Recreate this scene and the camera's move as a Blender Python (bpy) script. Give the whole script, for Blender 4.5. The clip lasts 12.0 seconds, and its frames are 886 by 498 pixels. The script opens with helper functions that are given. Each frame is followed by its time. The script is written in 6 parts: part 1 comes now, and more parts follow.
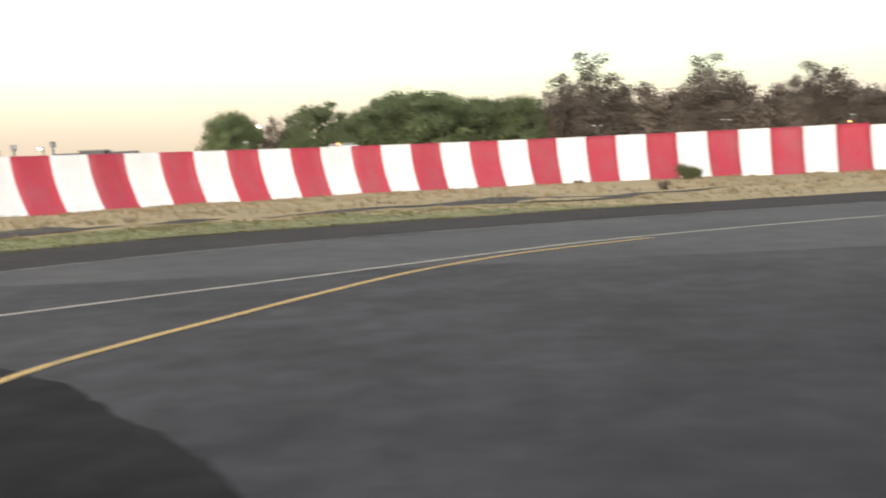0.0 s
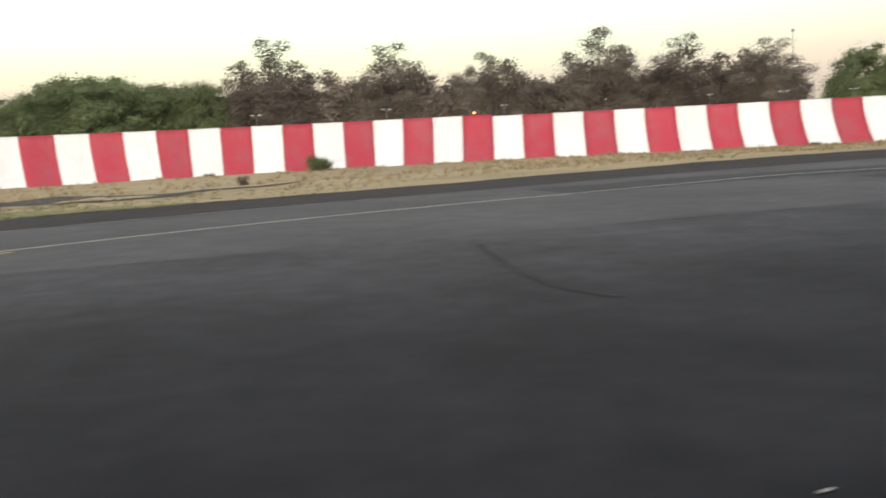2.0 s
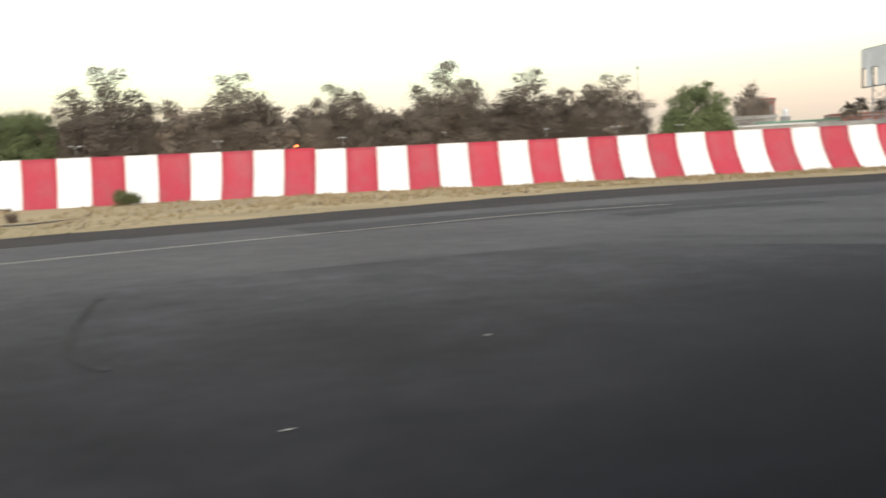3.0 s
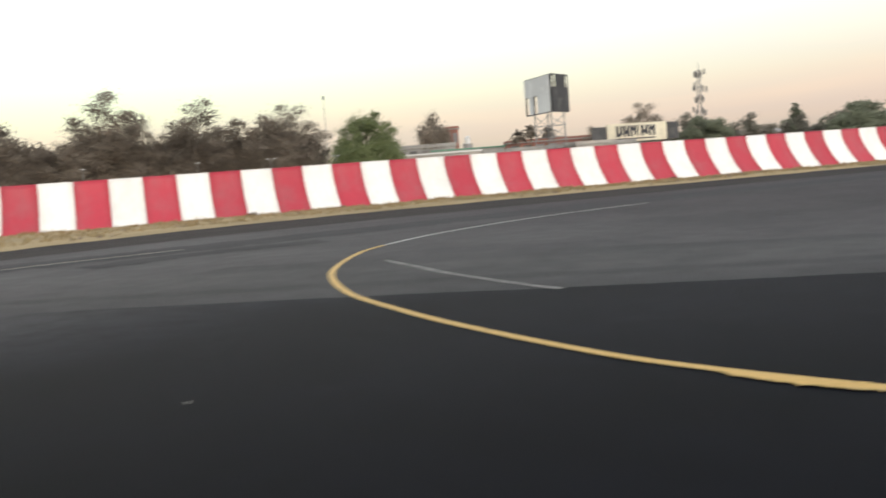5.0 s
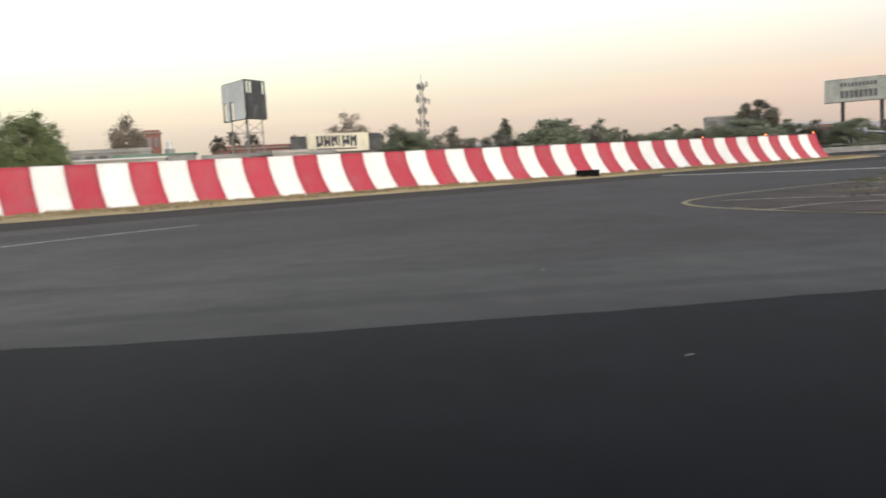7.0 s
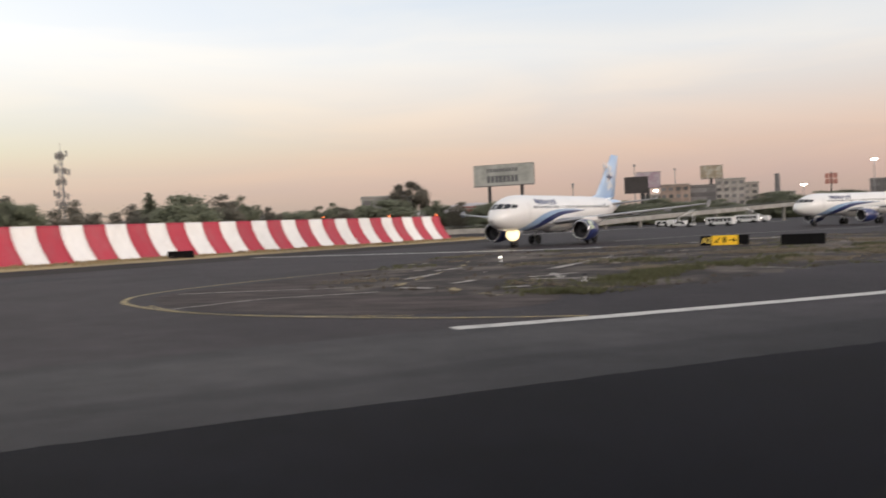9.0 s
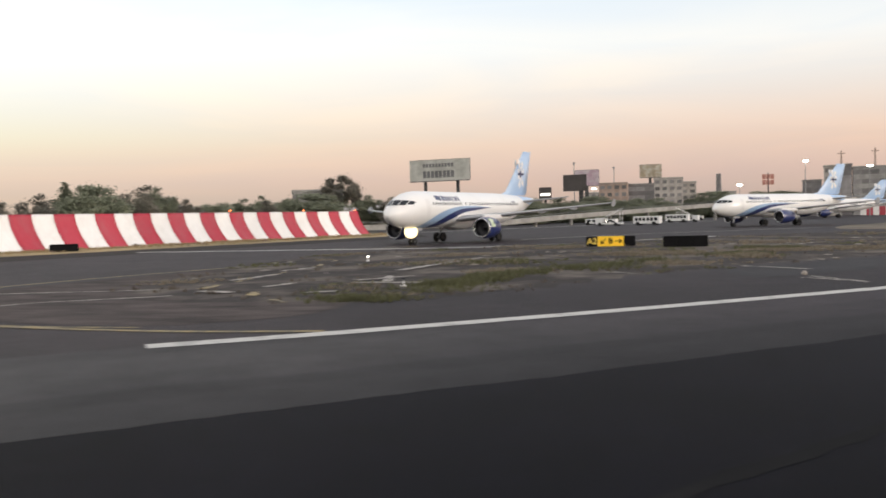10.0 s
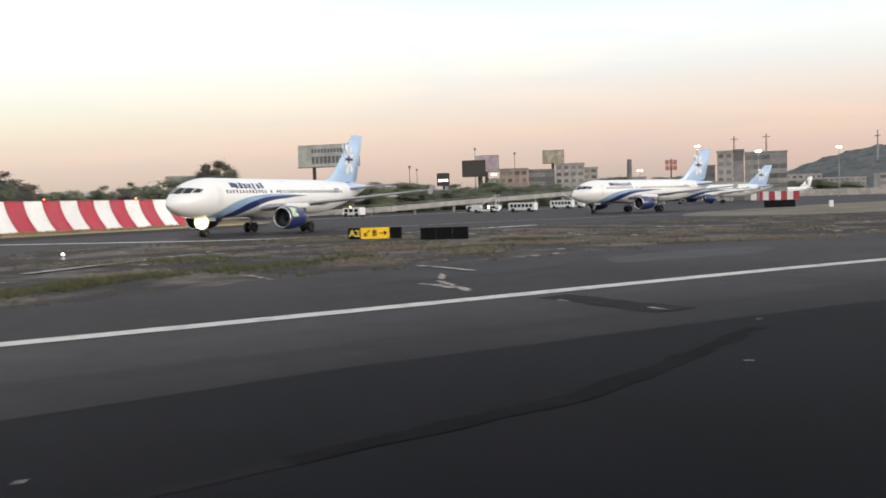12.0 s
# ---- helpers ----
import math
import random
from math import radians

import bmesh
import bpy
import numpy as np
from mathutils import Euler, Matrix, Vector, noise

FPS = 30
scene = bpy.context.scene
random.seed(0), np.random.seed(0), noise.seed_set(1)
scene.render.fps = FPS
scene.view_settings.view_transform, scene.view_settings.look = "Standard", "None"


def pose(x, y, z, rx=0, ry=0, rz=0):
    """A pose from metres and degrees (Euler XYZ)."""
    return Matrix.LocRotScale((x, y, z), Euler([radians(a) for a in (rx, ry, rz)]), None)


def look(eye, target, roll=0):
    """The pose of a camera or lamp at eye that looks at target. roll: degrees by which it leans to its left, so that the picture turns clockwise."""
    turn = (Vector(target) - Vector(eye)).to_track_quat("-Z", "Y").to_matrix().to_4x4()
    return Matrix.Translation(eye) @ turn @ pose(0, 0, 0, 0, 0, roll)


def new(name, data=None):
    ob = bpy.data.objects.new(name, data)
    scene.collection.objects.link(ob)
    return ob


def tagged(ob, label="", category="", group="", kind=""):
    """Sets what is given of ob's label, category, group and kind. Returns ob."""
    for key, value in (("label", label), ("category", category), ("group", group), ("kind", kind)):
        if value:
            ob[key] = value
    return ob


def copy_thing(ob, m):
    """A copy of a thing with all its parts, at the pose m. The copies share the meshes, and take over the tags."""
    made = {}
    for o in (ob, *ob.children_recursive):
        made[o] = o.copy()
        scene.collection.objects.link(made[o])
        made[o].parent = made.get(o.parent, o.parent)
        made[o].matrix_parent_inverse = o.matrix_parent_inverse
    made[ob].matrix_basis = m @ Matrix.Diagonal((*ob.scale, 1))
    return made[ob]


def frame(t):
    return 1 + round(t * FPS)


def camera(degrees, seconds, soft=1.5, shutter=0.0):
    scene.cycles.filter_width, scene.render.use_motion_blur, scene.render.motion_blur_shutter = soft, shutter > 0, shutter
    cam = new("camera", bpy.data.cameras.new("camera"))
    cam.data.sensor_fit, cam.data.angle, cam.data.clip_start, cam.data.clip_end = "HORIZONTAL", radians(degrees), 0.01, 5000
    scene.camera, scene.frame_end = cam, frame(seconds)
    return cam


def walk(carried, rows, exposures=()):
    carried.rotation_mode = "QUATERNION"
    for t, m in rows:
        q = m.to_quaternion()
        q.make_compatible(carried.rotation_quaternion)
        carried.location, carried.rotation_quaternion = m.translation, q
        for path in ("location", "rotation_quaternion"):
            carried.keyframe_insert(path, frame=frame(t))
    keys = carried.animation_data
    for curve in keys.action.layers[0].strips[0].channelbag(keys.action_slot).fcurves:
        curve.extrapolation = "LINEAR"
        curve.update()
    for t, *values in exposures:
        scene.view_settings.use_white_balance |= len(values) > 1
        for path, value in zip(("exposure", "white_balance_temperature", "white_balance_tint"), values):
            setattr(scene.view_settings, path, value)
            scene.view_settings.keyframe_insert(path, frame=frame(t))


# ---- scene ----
cam = camera(52.86, 12.0, soft=1.7, shutter=0.5)
# seconds, eye x, y, z, then heading, pitch and lean in degrees
ROWS = [
    (0.0, 0.000, 0.000, 2.996, 0.006, -5.569, -2.583),
    (0.5, 3.309, 0.089, 2.989, -4.045, -6.633, -2.062),
    (1.0, 6.629, 0.178, 3.012, -6.564, -6.583, -2.203),
    (1.5, 9.987, 0.256, 3.000, -10.804, -7.149, -2.705),
    (2.0, 13.371, 0.277, 3.004, -14.986, -7.214, -2.947),
    (2.5, 16.754, 0.187, 2.987, -17.474, -5.005, -2.473),
    (3.0, 20.133, -0.033, 3.007, -22.398, -5.629, -2.684),
    (3.2, 21.475, -0.155, 3.018, -24.065, -4.849, -4.134),
    (4.8, 31.521, -3.039, 2.973, -36.657, -5.030, -3.900),
    (5.0, 32.768, -3.627, 2.961, -38.363, -4.843, -4.314),
    (5.5, 35.960, -5.255, 2.985, -42.265, -4.904, -3.800),
    (6.0, 39.060, -6.950, 3.005, -45.931, -4.845, -3.866),
    (6.5, 42.099, -8.765, 2.955, -49.725, -5.032, -3.790),
    (7.0, 45.163, -10.742, 2.979, -53.220, -5.472, -3.054),
    (7.5, 48.182, -12.845, 2.975, -56.912, -4.853, -3.444),
    (7.7, 49.377, -13.700, 3.055, -58.598, -4.941, -3.891),
    (9.3, 58.166, -21.053, 3.002, -74.255, -1.339, -1.660),
    (9.5, 59.182, -22.079, 2.998, -74.707, -1.600, -1.427),
    (10.0, 61.701, -24.690, 3.007, -75.721, -1.960, -1.427),
    (10.5, 64.250, -27.424, 2.971, -77.350, -1.883, -0.773),
    (11.0, 66.852, -30.328, 2.969, -78.914, -2.308, -1.698),
    (11.5, 69.380, -33.390, 2.948, -79.917, -2.661, -2.235),
    (12.0, 71.900, -36.560, 2.940, -80.339, -2.992, -1.650),
]


def aim(x, y, z, yaw, pitch, lean):
    a, b = radians(yaw), radians(pitch)
    way = Vector((-math.sin(a) * math.cos(b), math.cos(a) * math.cos(b), math.sin(b)))
    eye = Vector((x, y, z))
    return look(eye, eye + way * 30, lean)


walk(cam, [(t, aim(*row)) for t, *row in ROWS], [(0.0, 0.20, 6450, 10), (0.4, 0.07, 6450, 10), (0.7, 0.02, 6450, 10), (2.3, 0.02, 6400, 9), (3.0, 0.22, 6450, 9), (3.2, 0.22, 6450, 9), (4.8, 0.02, 6400, 9), (7.7, 0.0, 6400, 9), (9.3, -0.37, 6650, 17), (9.5, -0.37, 6650, 17), (10.0, -0.14, 6600, 14), (11.0, -0.06, 6500, 12), (12.0, -0.04, 6350, 11)])

# ---- world, sun and lamps ----
SUN_YAW, SUN_UP = 165.0, 6.0        # degrees left of +y, above the horizon
GLOW_YAW = 82.0                      # middle of the bright evening haze
world = bpy.data.worlds.new("evening_sky")
scene.world = world
world.use_nodes = True
wn = world.node_tree
sky = wn.nodes.new("ShaderNodeTexSky")
sky.sky_type = "NISHITA"
sky.sun_disc = False
sky.sun_elevation = radians(SUN_UP)
sky.sun_rotation = radians(-SUN_YAW)
sky.altitude = 2200
sky.air_density, sky.dust_density, sky.ozone_density = 1.0, 4.0, 1.0
bg = wn.nodes["Background"]
bg.inputs["Strength"].default_value = 0.05
wn.links.new(sky.outputs[0], bg.inputs["Color"])


def sky_ramp(stops):
    r = wn.nodes.new("ShaderNodeValToRGB")
    while len(r.color_ramp.elements) < len(stops):
        r.color_ramp.elements.new(0.5)
    for e, (deg, col) in zip(r.color_ramp.elements, stops):
        e.position, e.color = 0.5 + 0.5 * math.sin(radians(deg)), (*col, 1)
    return r


# evening haze: peach at the horizon, cream above it, pale blue higher up; brighter towards the sunset
tc = wn.nodes.new("ShaderNodeTexCoord")
sep = wn.nodes.new("ShaderNodeSeparateXYZ")
wn.links.new(tc.outputs["Generated"], sep.inputs[0])
up = wn.nodes.new("ShaderNodeMath")
up.operation = "MULTIPLY_ADD"
up.inputs[1].default_value, up.inputs[2].default_value = 0.5, 0.5
wn.links.new(sep.outputs["Z"], up.inputs[0])
east = sky_ramp([(-3, (0.34, 0.28, 0.28)), (0.5, (0.45, 0.36, 0.36)), (2.5, (0.69, 0.465, 0.41)), (4.5, (0.91, 0.625, 0.47)), (6.2, (0.96, 0.76, 0.61)), (8.2, (1.00, 0.91, 0.79)), (10.5, (1.02, 1.03, 0.97)), (13.5, (0.85, 0.955, 1.0)), (30, (0.68, 0.76, 0.82)), (90, (0.54, 0.57, 0.61))])
west = sky_ramp([(-3, (0.42, 0.36, 0.33)), (0.5, (0.50, 0.42, 0.37)), (2.5, (0.72, 0.53, 0.43)), (3.7, (0.90, 0.70, 0.49)), (5.2, (1.02, 1.02, 0.63)), (6.6, (1.08, 1.10, 0.82)), (8.5, (1.22, 1.20, 1.02)), (12, (1.60, 1.55, 1.36)), (35, (1.42, 1.38, 1.30)), (90, (0.54, 0.57, 0.61))])
for r in (east, west):
    wn.links.new(up.outputs[0], r.inputs[0])
dot = wn.nodes.new("ShaderNodeVectorMath")
dot.operation = "DOT_PRODUCT"
dot.inputs[1].default_value = (-math.sin(radians(GLOW_YAW)), math.cos(radians(GLOW_YAW)), 0)
wn.links.new(tc.outputs["Generated"], dot.inputs[0])
span = wn.nodes.new("ShaderNodeMapRange")
span.inputs["From Min"].default_value, span.inputs["From Max"].default_value = -1.0, -0.2
wn.links.new(dot.outputs["Value"], span.inputs["Value"])
mixc = wn.nodes.new("ShaderNodeMix")
mixc.data_type = "RGBA"
wn.links.new(span.outputs[0], mixc.inputs["Factor"])
wn.links.new(east.outputs[0], mixc.inputs[6])
wn.links.new(west.outputs[0], mixc.inputs[7])
streak = wn.nodes.new("ShaderNodeMapping")
streak.inputs["Scale"].default_value = (1.0, 1.0, 7.0)
streak.inputs["Rotation"].default_value = (0.05, 0.0, 0.0)
wn.links.new(tc.outputs["Generated"], streak.inputs["Vector"])
cloud = wn.nodes.new("ShaderNodeTexNoise")
cloud.inputs["Scale"].default_value, cloud.inputs["Detail"].default_value, cloud.inputs["Distortion"].default_value = 2.6, 4, 0.6
wn.links.new(streak.outputs[0], cloud.inputs["Vector"])
puff = wn.nodes.new("ShaderNodeValToRGB")
puff.color_ramp.elements[0].position, puff.color_ramp.elements[0].color = 0.36, (0.93, 0.96, 1.0, 1)
puff.color_ramp.elements[1].position, puff.color_ramp.elements[1].color = 0.66, (1.06, 1.03, 0.99, 1)
wn.links.new(cloud.outputs[0], puff.inputs[0])
veil = wn.nodes.new("ShaderNodeMix")
veil.data_type, veil.blend_type = "RGBA", "MULTIPLY"
veil.inputs["Factor"].default_value = 1.0
wn.links.new(mixc.outputs[2], veil.inputs[6])
wn.links.new(puff.outputs[0], veil.inputs[7])
bg2 = wn.nodes.new("ShaderNodeBackground")
bg2.inputs["Strength"].default_value = 0.94
wn.links.new(veil.outputs[2], bg2.inputs["Color"])
both = wn.nodes.new("ShaderNodeAddShader")
wn.links.new(bg.outputs[0], both.inputs[0])
wn.links.new(bg2.outputs[0], both.inputs[1])
wn.links.new(both.outputs[0], wn.nodes["World Output"].inputs["Surface"])

sun = new("sun", bpy.data.lights.new("sun", "SUN"))
sun.data.energy, sun.data.angle, sun.data.color = 1.8, radians(25), (1.0, 0.90, 0.82)
a, b = radians(SUN_YAW), radians(SUN_UP)
toward = Vector((-math.sin(a) * math.cos(b), math.cos(a) * math.cos(b), math.sin(b)))
sun.matrix_world = look(toward * 60, (0, 0, 0))


# ---- small tools ----
def link(mat, a, b):
    mat.node_tree.links.new(a, b)


def material(name, colour, rough=0.8, metal=0.0, vary=0.15, size=4.0, fine=60.0, bump=0.15, second=None, patch=0.5, patch_size=0.15,
             edge=0.08, random=0.0, coat=0.0, spec=0.5, stretch=(1, 1, 1)):
    """A worn surface: colour varied by grain and by large patches towards a second colour, with a fine relief."""
    m = bpy.data.materials.new(name)
    m.use_nodes = True
    nt = m.node_tree
    p = nt.nodes["Principled BSDF"]
    p.inputs["Roughness"].default_value = rough
    p.inputs["Metallic"].default_value = metal
    p.inputs["Coat Weight"].default_value = coat
    p.inputs["Specular IOR Level"].default_value = spec
    tc = nt.nodes.new("ShaderNodeTexCoord")
    mp = nt.nodes.new("ShaderNodeMapping")
    mp.inputs["Scale"].default_value = stretch
    link(m, tc.outputs["Object"], mp.inputs["Vector"])
    n1 = nt.nodes.new("ShaderNodeTexNoise")
    n1.inputs["Scale"].default_value = patch_size
    n1.inputs["Detail"].default_value = 6
    n1.inputs["Roughness"].default_value = 0.62
    n2 = nt.nodes.new("ShaderNodeTexNoise")
    n2.inputs["Scale"].default_value = size
    n2.inputs["Detail"].default_value = 5
    n3 = nt.nodes.new("ShaderNodeTexNoise")
    n3.inputs["Scale"].default_value = fine
    n3.inputs["Detail"].default_value = 3
    for n in (n1, n2, n3):
        link(m, mp.outputs[0], n.inputs["Vector"])
    ramp = nt.nodes.new("ShaderNodeValToRGB")
    ramp.color_ramp.elements[0].position = max(0.0, patch - edge)
    ramp.color_ramp.elements[1].position = min(1.0, patch + edge)
    second = second or tuple(c * 0.75 for c in colour)
    ramp.color_ramp.elements[0].color = (*second, 1)
    ramp.color_ramp.elements[1].color = (*colour, 1)
    link(m, n1.outputs[0], ramp.inputs[0])
    hue = nt.nodes.new("ShaderNodeHueSaturation")
    add = nt.nodes.new("ShaderNodeMath")
    add.operation = "MULTIPLY_ADD"
    link(m, n2.outputs[0], add.inputs[0])
    add.inputs[1].default_value = 2 * vary
    add.inputs[2].default_value = 1 - vary
    last = add
    if random:
        info = nt.nodes.new("ShaderNodeObjectInfo")
        r = nt.nodes.new("ShaderNodeMath")
        r.operation = "MULTIPLY_ADD"
        link(m, info.outputs["Random"], r.inputs[0])
        r.inputs[1].default_value = 2 * random
        r.inputs[2].default_value = 1 - random
        mul = nt.nodes.new("ShaderNodeMath")
        mul.operation = "MULTIPLY"
        link(m, add.outputs[0], mul.inputs[0])
        link(m, r.outputs[0], mul.inputs[1])
        last = mul
    link(m, last.outputs[0], hue.inputs["Value"])
    link(m, ramp.outputs[0], hue.inputs["Color"])
    link(m, hue.outputs[0], p.inputs["Base Color"])
    bp = nt.nodes.new("ShaderNodeBump")
    bp.inputs["Strength"].default_value = bump
    bp.inputs["Distance"].default_value = 0.02
    link(m, n3.outputs[0], bp.inputs["Height"])
    link(m, bp.outputs[0], p.inputs["Normal"])
    return m


def leaf_material(name, colour, second, vary=0.35, middle=None):
    """Foliage: every leaf has its own shade; in a crown the leaves face outwards from its middle height."""
    m = bpy.data.materials.new(name)
    m.use_nodes = True
    nt = m.node_tree
    p = nt.nodes["Principled BSDF"]
    p.inputs["Roughness"].default_value = 0.65
    g = nt.nodes.new("ShaderNodeNewGeometry")
    ramp = nt.nodes.new("ShaderNodeValToRGB")
    ramp.color_ramp.elements[0].color = (*second, 1)
    ramp.color_ramp.elements[1].color = (*colour, 1)
    link(m, g.outputs["Random Per Island"], ramp.inputs[0])
    info = nt.nodes.new("ShaderNodeObjectInfo")
    r = nt.nodes.new("ShaderNodeMath")
    r.operation = "MULTIPLY_ADD"
    link(m, info.outputs["Random"], r.inputs[0])
    r.inputs[1].default_value = vary
    r.inputs[2].default_value = 1 - vary / 2
    hue = nt.nodes.new("ShaderNodeHueSaturation")
    link(m, r.outputs[0], hue.inputs["Value"])
    link(m, ramp.outputs[0], hue.inputs["Color"])
    link(m, hue.outputs[0], p.inputs["Base Color"])
    t = nt.nodes.new("ShaderNodeBsdfTranslucent")
    link(m, hue.outputs[0], t.inputs["Color"])
    mix = nt.nodes.new("ShaderNodeMixShader")
    mix.inputs[0].default_value = 0.4
    if middle is not None:
        tc = nt.nodes.new("ShaderNodeTexCoord")
        sub = nt.nodes.new("ShaderNodeVectorMath")
        sub.operation = "SUBTRACT"
        sub.inputs[1].default_value = (0, 0, middle)
        link(m, tc.outputs["Object"], sub.inputs[0])
        unit = nt.nodes.new("ShaderNodeVectorMath")
        unit.operation = "NORMALIZE"
        link(m, sub.outputs[0], unit.inputs[0])
        turn = nt.nodes.new("ShaderNodeVectorTransform")
        turn.vector_type, turn.convert_from, turn.convert_to = "NORMAL", "OBJECT", "WORLD"
        link(m, unit.outputs[0], turn.inputs[0])
        own = nt.nodes.new("ShaderNodeMix")
        own.data_type = "VECTOR"
        own.inputs["Factor"].default_value = 0.7
        link(m, g.outputs["Normal"], own.inputs[4])
        link(m, turn.outputs[0], own.inputs[5])
        last = nt.nodes.new("ShaderNodeVectorMath")
        last.operation = "NORMALIZE"
        link(m, own.outputs[1], last.inputs[0])
        link(m, last.outputs[0], p.inputs["Normal"])
    link(m, p.outputs[0], mix.inputs[1])
    link(m, t.outputs[0], mix.inputs[2])
    link(m, mix.outputs[0], nt.nodes["Material Output"].inputs["Surface"])
    return m


def glow(name, colour, power):
    m = bpy.data.materials.new(name)
    m.use_nodes = True
    p = m.node_tree.nodes["Principled BSDF"]
    p.inputs["Base Color"].default_value = (*colour, 1)
    p.inputs["Emission Color"].default_value = (*colour, 1)
    p.inputs["Emission Strength"].default_value = power
    return m


def paint_marking(name, colour, under, wear=0.45, size=1.2):
    """Road paint worn through to the asphalt in patches."""
    return material(name, colour, rough=0.7, second=under, patch=wear, patch_size=size, edge=0.12, vary=0.12, size=6, bump=0.2)


def mesh(name, verts, faces, mat=None, smooth=False):
    me = bpy.data.meshes.new(name)
    me.from_pydata([tuple(v) for v in verts], [], [tuple(f) for f in faces])
    if mat is not None:
        me.materials.append(mat)
    if smooth:
        me.polygons.foreach_set("use_smooth", [True] * len(me.polygons))
    me.update()
    return me


def child(ob, parent, label=""):
    ob.parent = parent
    if label:
        ob["label"] = label
    return ob


def part(name, bm, mat, parent, label="", smooth=False):
    """Links a bmesh as one mesh under a thing or a part."""
    me = bpy.data.meshes.new(name)
    bm.to_mesh(me)
    bm.free()
    me.materials.append(mat)
    if smooth:
        me.polygons.foreach_set("use_smooth", [True] * len(me.polygons))
    return child(new(name, me), parent, label)


def put(name, me, parent, m=None, label=""):
    """Links a mesh that others may share under a thing or a part."""
    ob = child(new(name, me), parent, label)
    if m is not None:
        ob.matrix_basis = m
    return ob


def box(bm, x0, y0, z0, x1, y1, z1, bevel=0.0):
    r = bmesh.ops.create_cube(bm, size=1.0, matrix=Matrix.Translation(((x0 + x1) / 2, (y0 + y1) / 2, (z0 + z1) / 2)) @ Matrix.Diagonal((x1 - x0, y1 - y0, z1 - z0, 1)))
    if bevel:
        edges = list({e for v in r["verts"] for e in v.link_edges})
        bmesh.ops.bevel(bm, geom=edges, offset=bevel, segments=2, affect="EDGES", profile=0.6)
    return bm


def rod(bm, p, q, r0, r1=None, sides=8):
    p, q = Vector(p), Vector(q)
    d = q - p
    m = Matrix.Translation((p + q) / 2) @ d.to_track_quat("Z", "Y").to_matrix().to_4x4()
    bmesh.ops.create_cone(bm, cap_ends=True, segments=sides, radius1=r0, radius2=r0 if r1 is None else r1, depth=d.length, matrix=m)
    return bm


def boxm(name, x0, y0, z0, x1, y1, z1, mat, parent, label="", bevel=0.0):
    return part(name, box(bmesh.new(), x0, y0, z0, x1, y1, z1, bevel), mat, parent, label)


def thing(name, m, label, category, group="", kind=""):
    ob = new(name)
    ob.empty_display_size = 0.2
    ob.matrix_world = m
    return tagged(ob, label, category, group, kind)


def spline(points, step):
    """A smooth line through points, as even steps."""
    P = [np.array(p, float) for p in points]
    P = [2 * P[0] - P[1]] + P + [2 * P[-1] - P[-2]]
    out = []
    for i in range(1, len(P) - 2):
        p0, p1, p2, p3 = P[i - 1:i + 3]
        n = max(2, int(np.linalg.norm(p2 - p1) / step * 4))
        for k in range(n):
            t = k / n
            out.append(0.5 * (2 * p1 + (p2 - p0) * t + (2 * p0 - 5 * p1 + 4 * p2 - p3) * t * t + (3 * p1 - p0 - 3 * p2 + p3) * t ** 3))
    out.append(P[-2])
    out = np.array(out)
    s = np.concatenate([[0], np.cumsum(np.linalg.norm(np.diff(out, axis=0), axis=1))])
    u = np.linspace(0, s[-1], max(2, int(s[-1] / step) + 1))
    return np.stack([np.interp(u, s, out[:, k]) for k in range(out.shape[1])], 1), u


def ribbon(name, points, width, z, mat, label, ragged=0.0, step=0.6, seed=1):
    """A painted or paved band along a line on the ground."""
    rng = np.random.default_rng(seed)
    line, u = spline(points, step)
    d = np.gradient(line, axis=0)
    d /= np.linalg.norm(d, axis=1)[:, None]
    n = np.stack([-d[:, 1], d[:, 0]], 1)
    w = width / 2 * np.ones(len(line))
    l = line + n * (w + ragged * rng.normal(size=len(line)))[:, None]
    r = line - n * (w + ragged * rng.normal(size=len(line)))[:, None]
    verts = [(*p, z) for p in l] + [(*p, z) for p in r]
    k = len(line)
    faces = [(i, k + i, k + i + 1, i + 1) for i in range(k - 1)]
    ob = new(name, mesh(name, verts, faces, mat))
    return tagged(ob, label, "road marking" if width < 2 else "pavement", kind="structure")


def area(name, outline, z, mat, label, category="pavement", step=0):
    """A flat paved area inside an outline."""
    bm = bmesh.new()
    f = bm.faces.new([bm.verts.new((x, y, z)) for x, y in outline])
    if f.normal.z < 0 or f.calc_area() and (f.normal_update() or f.normal.z < 0):
        f.normal_flip()
    bmesh.ops.triangulate(bm, faces=bm.faces[:])
    me = bpy.data.meshes.new(name)
    bm.to_mesh(me)
    bm.free()
    me.materials.append(mat)
    return tagged(new(name, me), label, category, kind="structure")


# ---- materials ----
asphalt = material("asphalt", (0.074, 0.0705, 0.0745), rough=0.6, second=(0.046, 0.0435, 0.0475), patch=0.5, patch_size=0.14, edge=0.16, vary=0.4, size=0.9, fine=45, bump=0.35, spec=0.055)
asphalt_grey = material("asphalt_grey", (0.064, 0.0620, 0.0645), rough=0.6, second=(0.041, 0.0400, 0.0425), patch=0.48, patch_size=0.16, edge=0.16, vary=0.4, size=0.9, fine=45, bump=0.35, spec=0.055)
asphalt_brown = material("asphalt_brown", (0.046, 0.039, 0.037), rough=0.8, second=(0.028, 0.025, 0.025), patch=0.5, patch_size=0.15, edge=0.2, vary=0.3, size=0.8, fine=45, bump=0.4, spec=0.08)
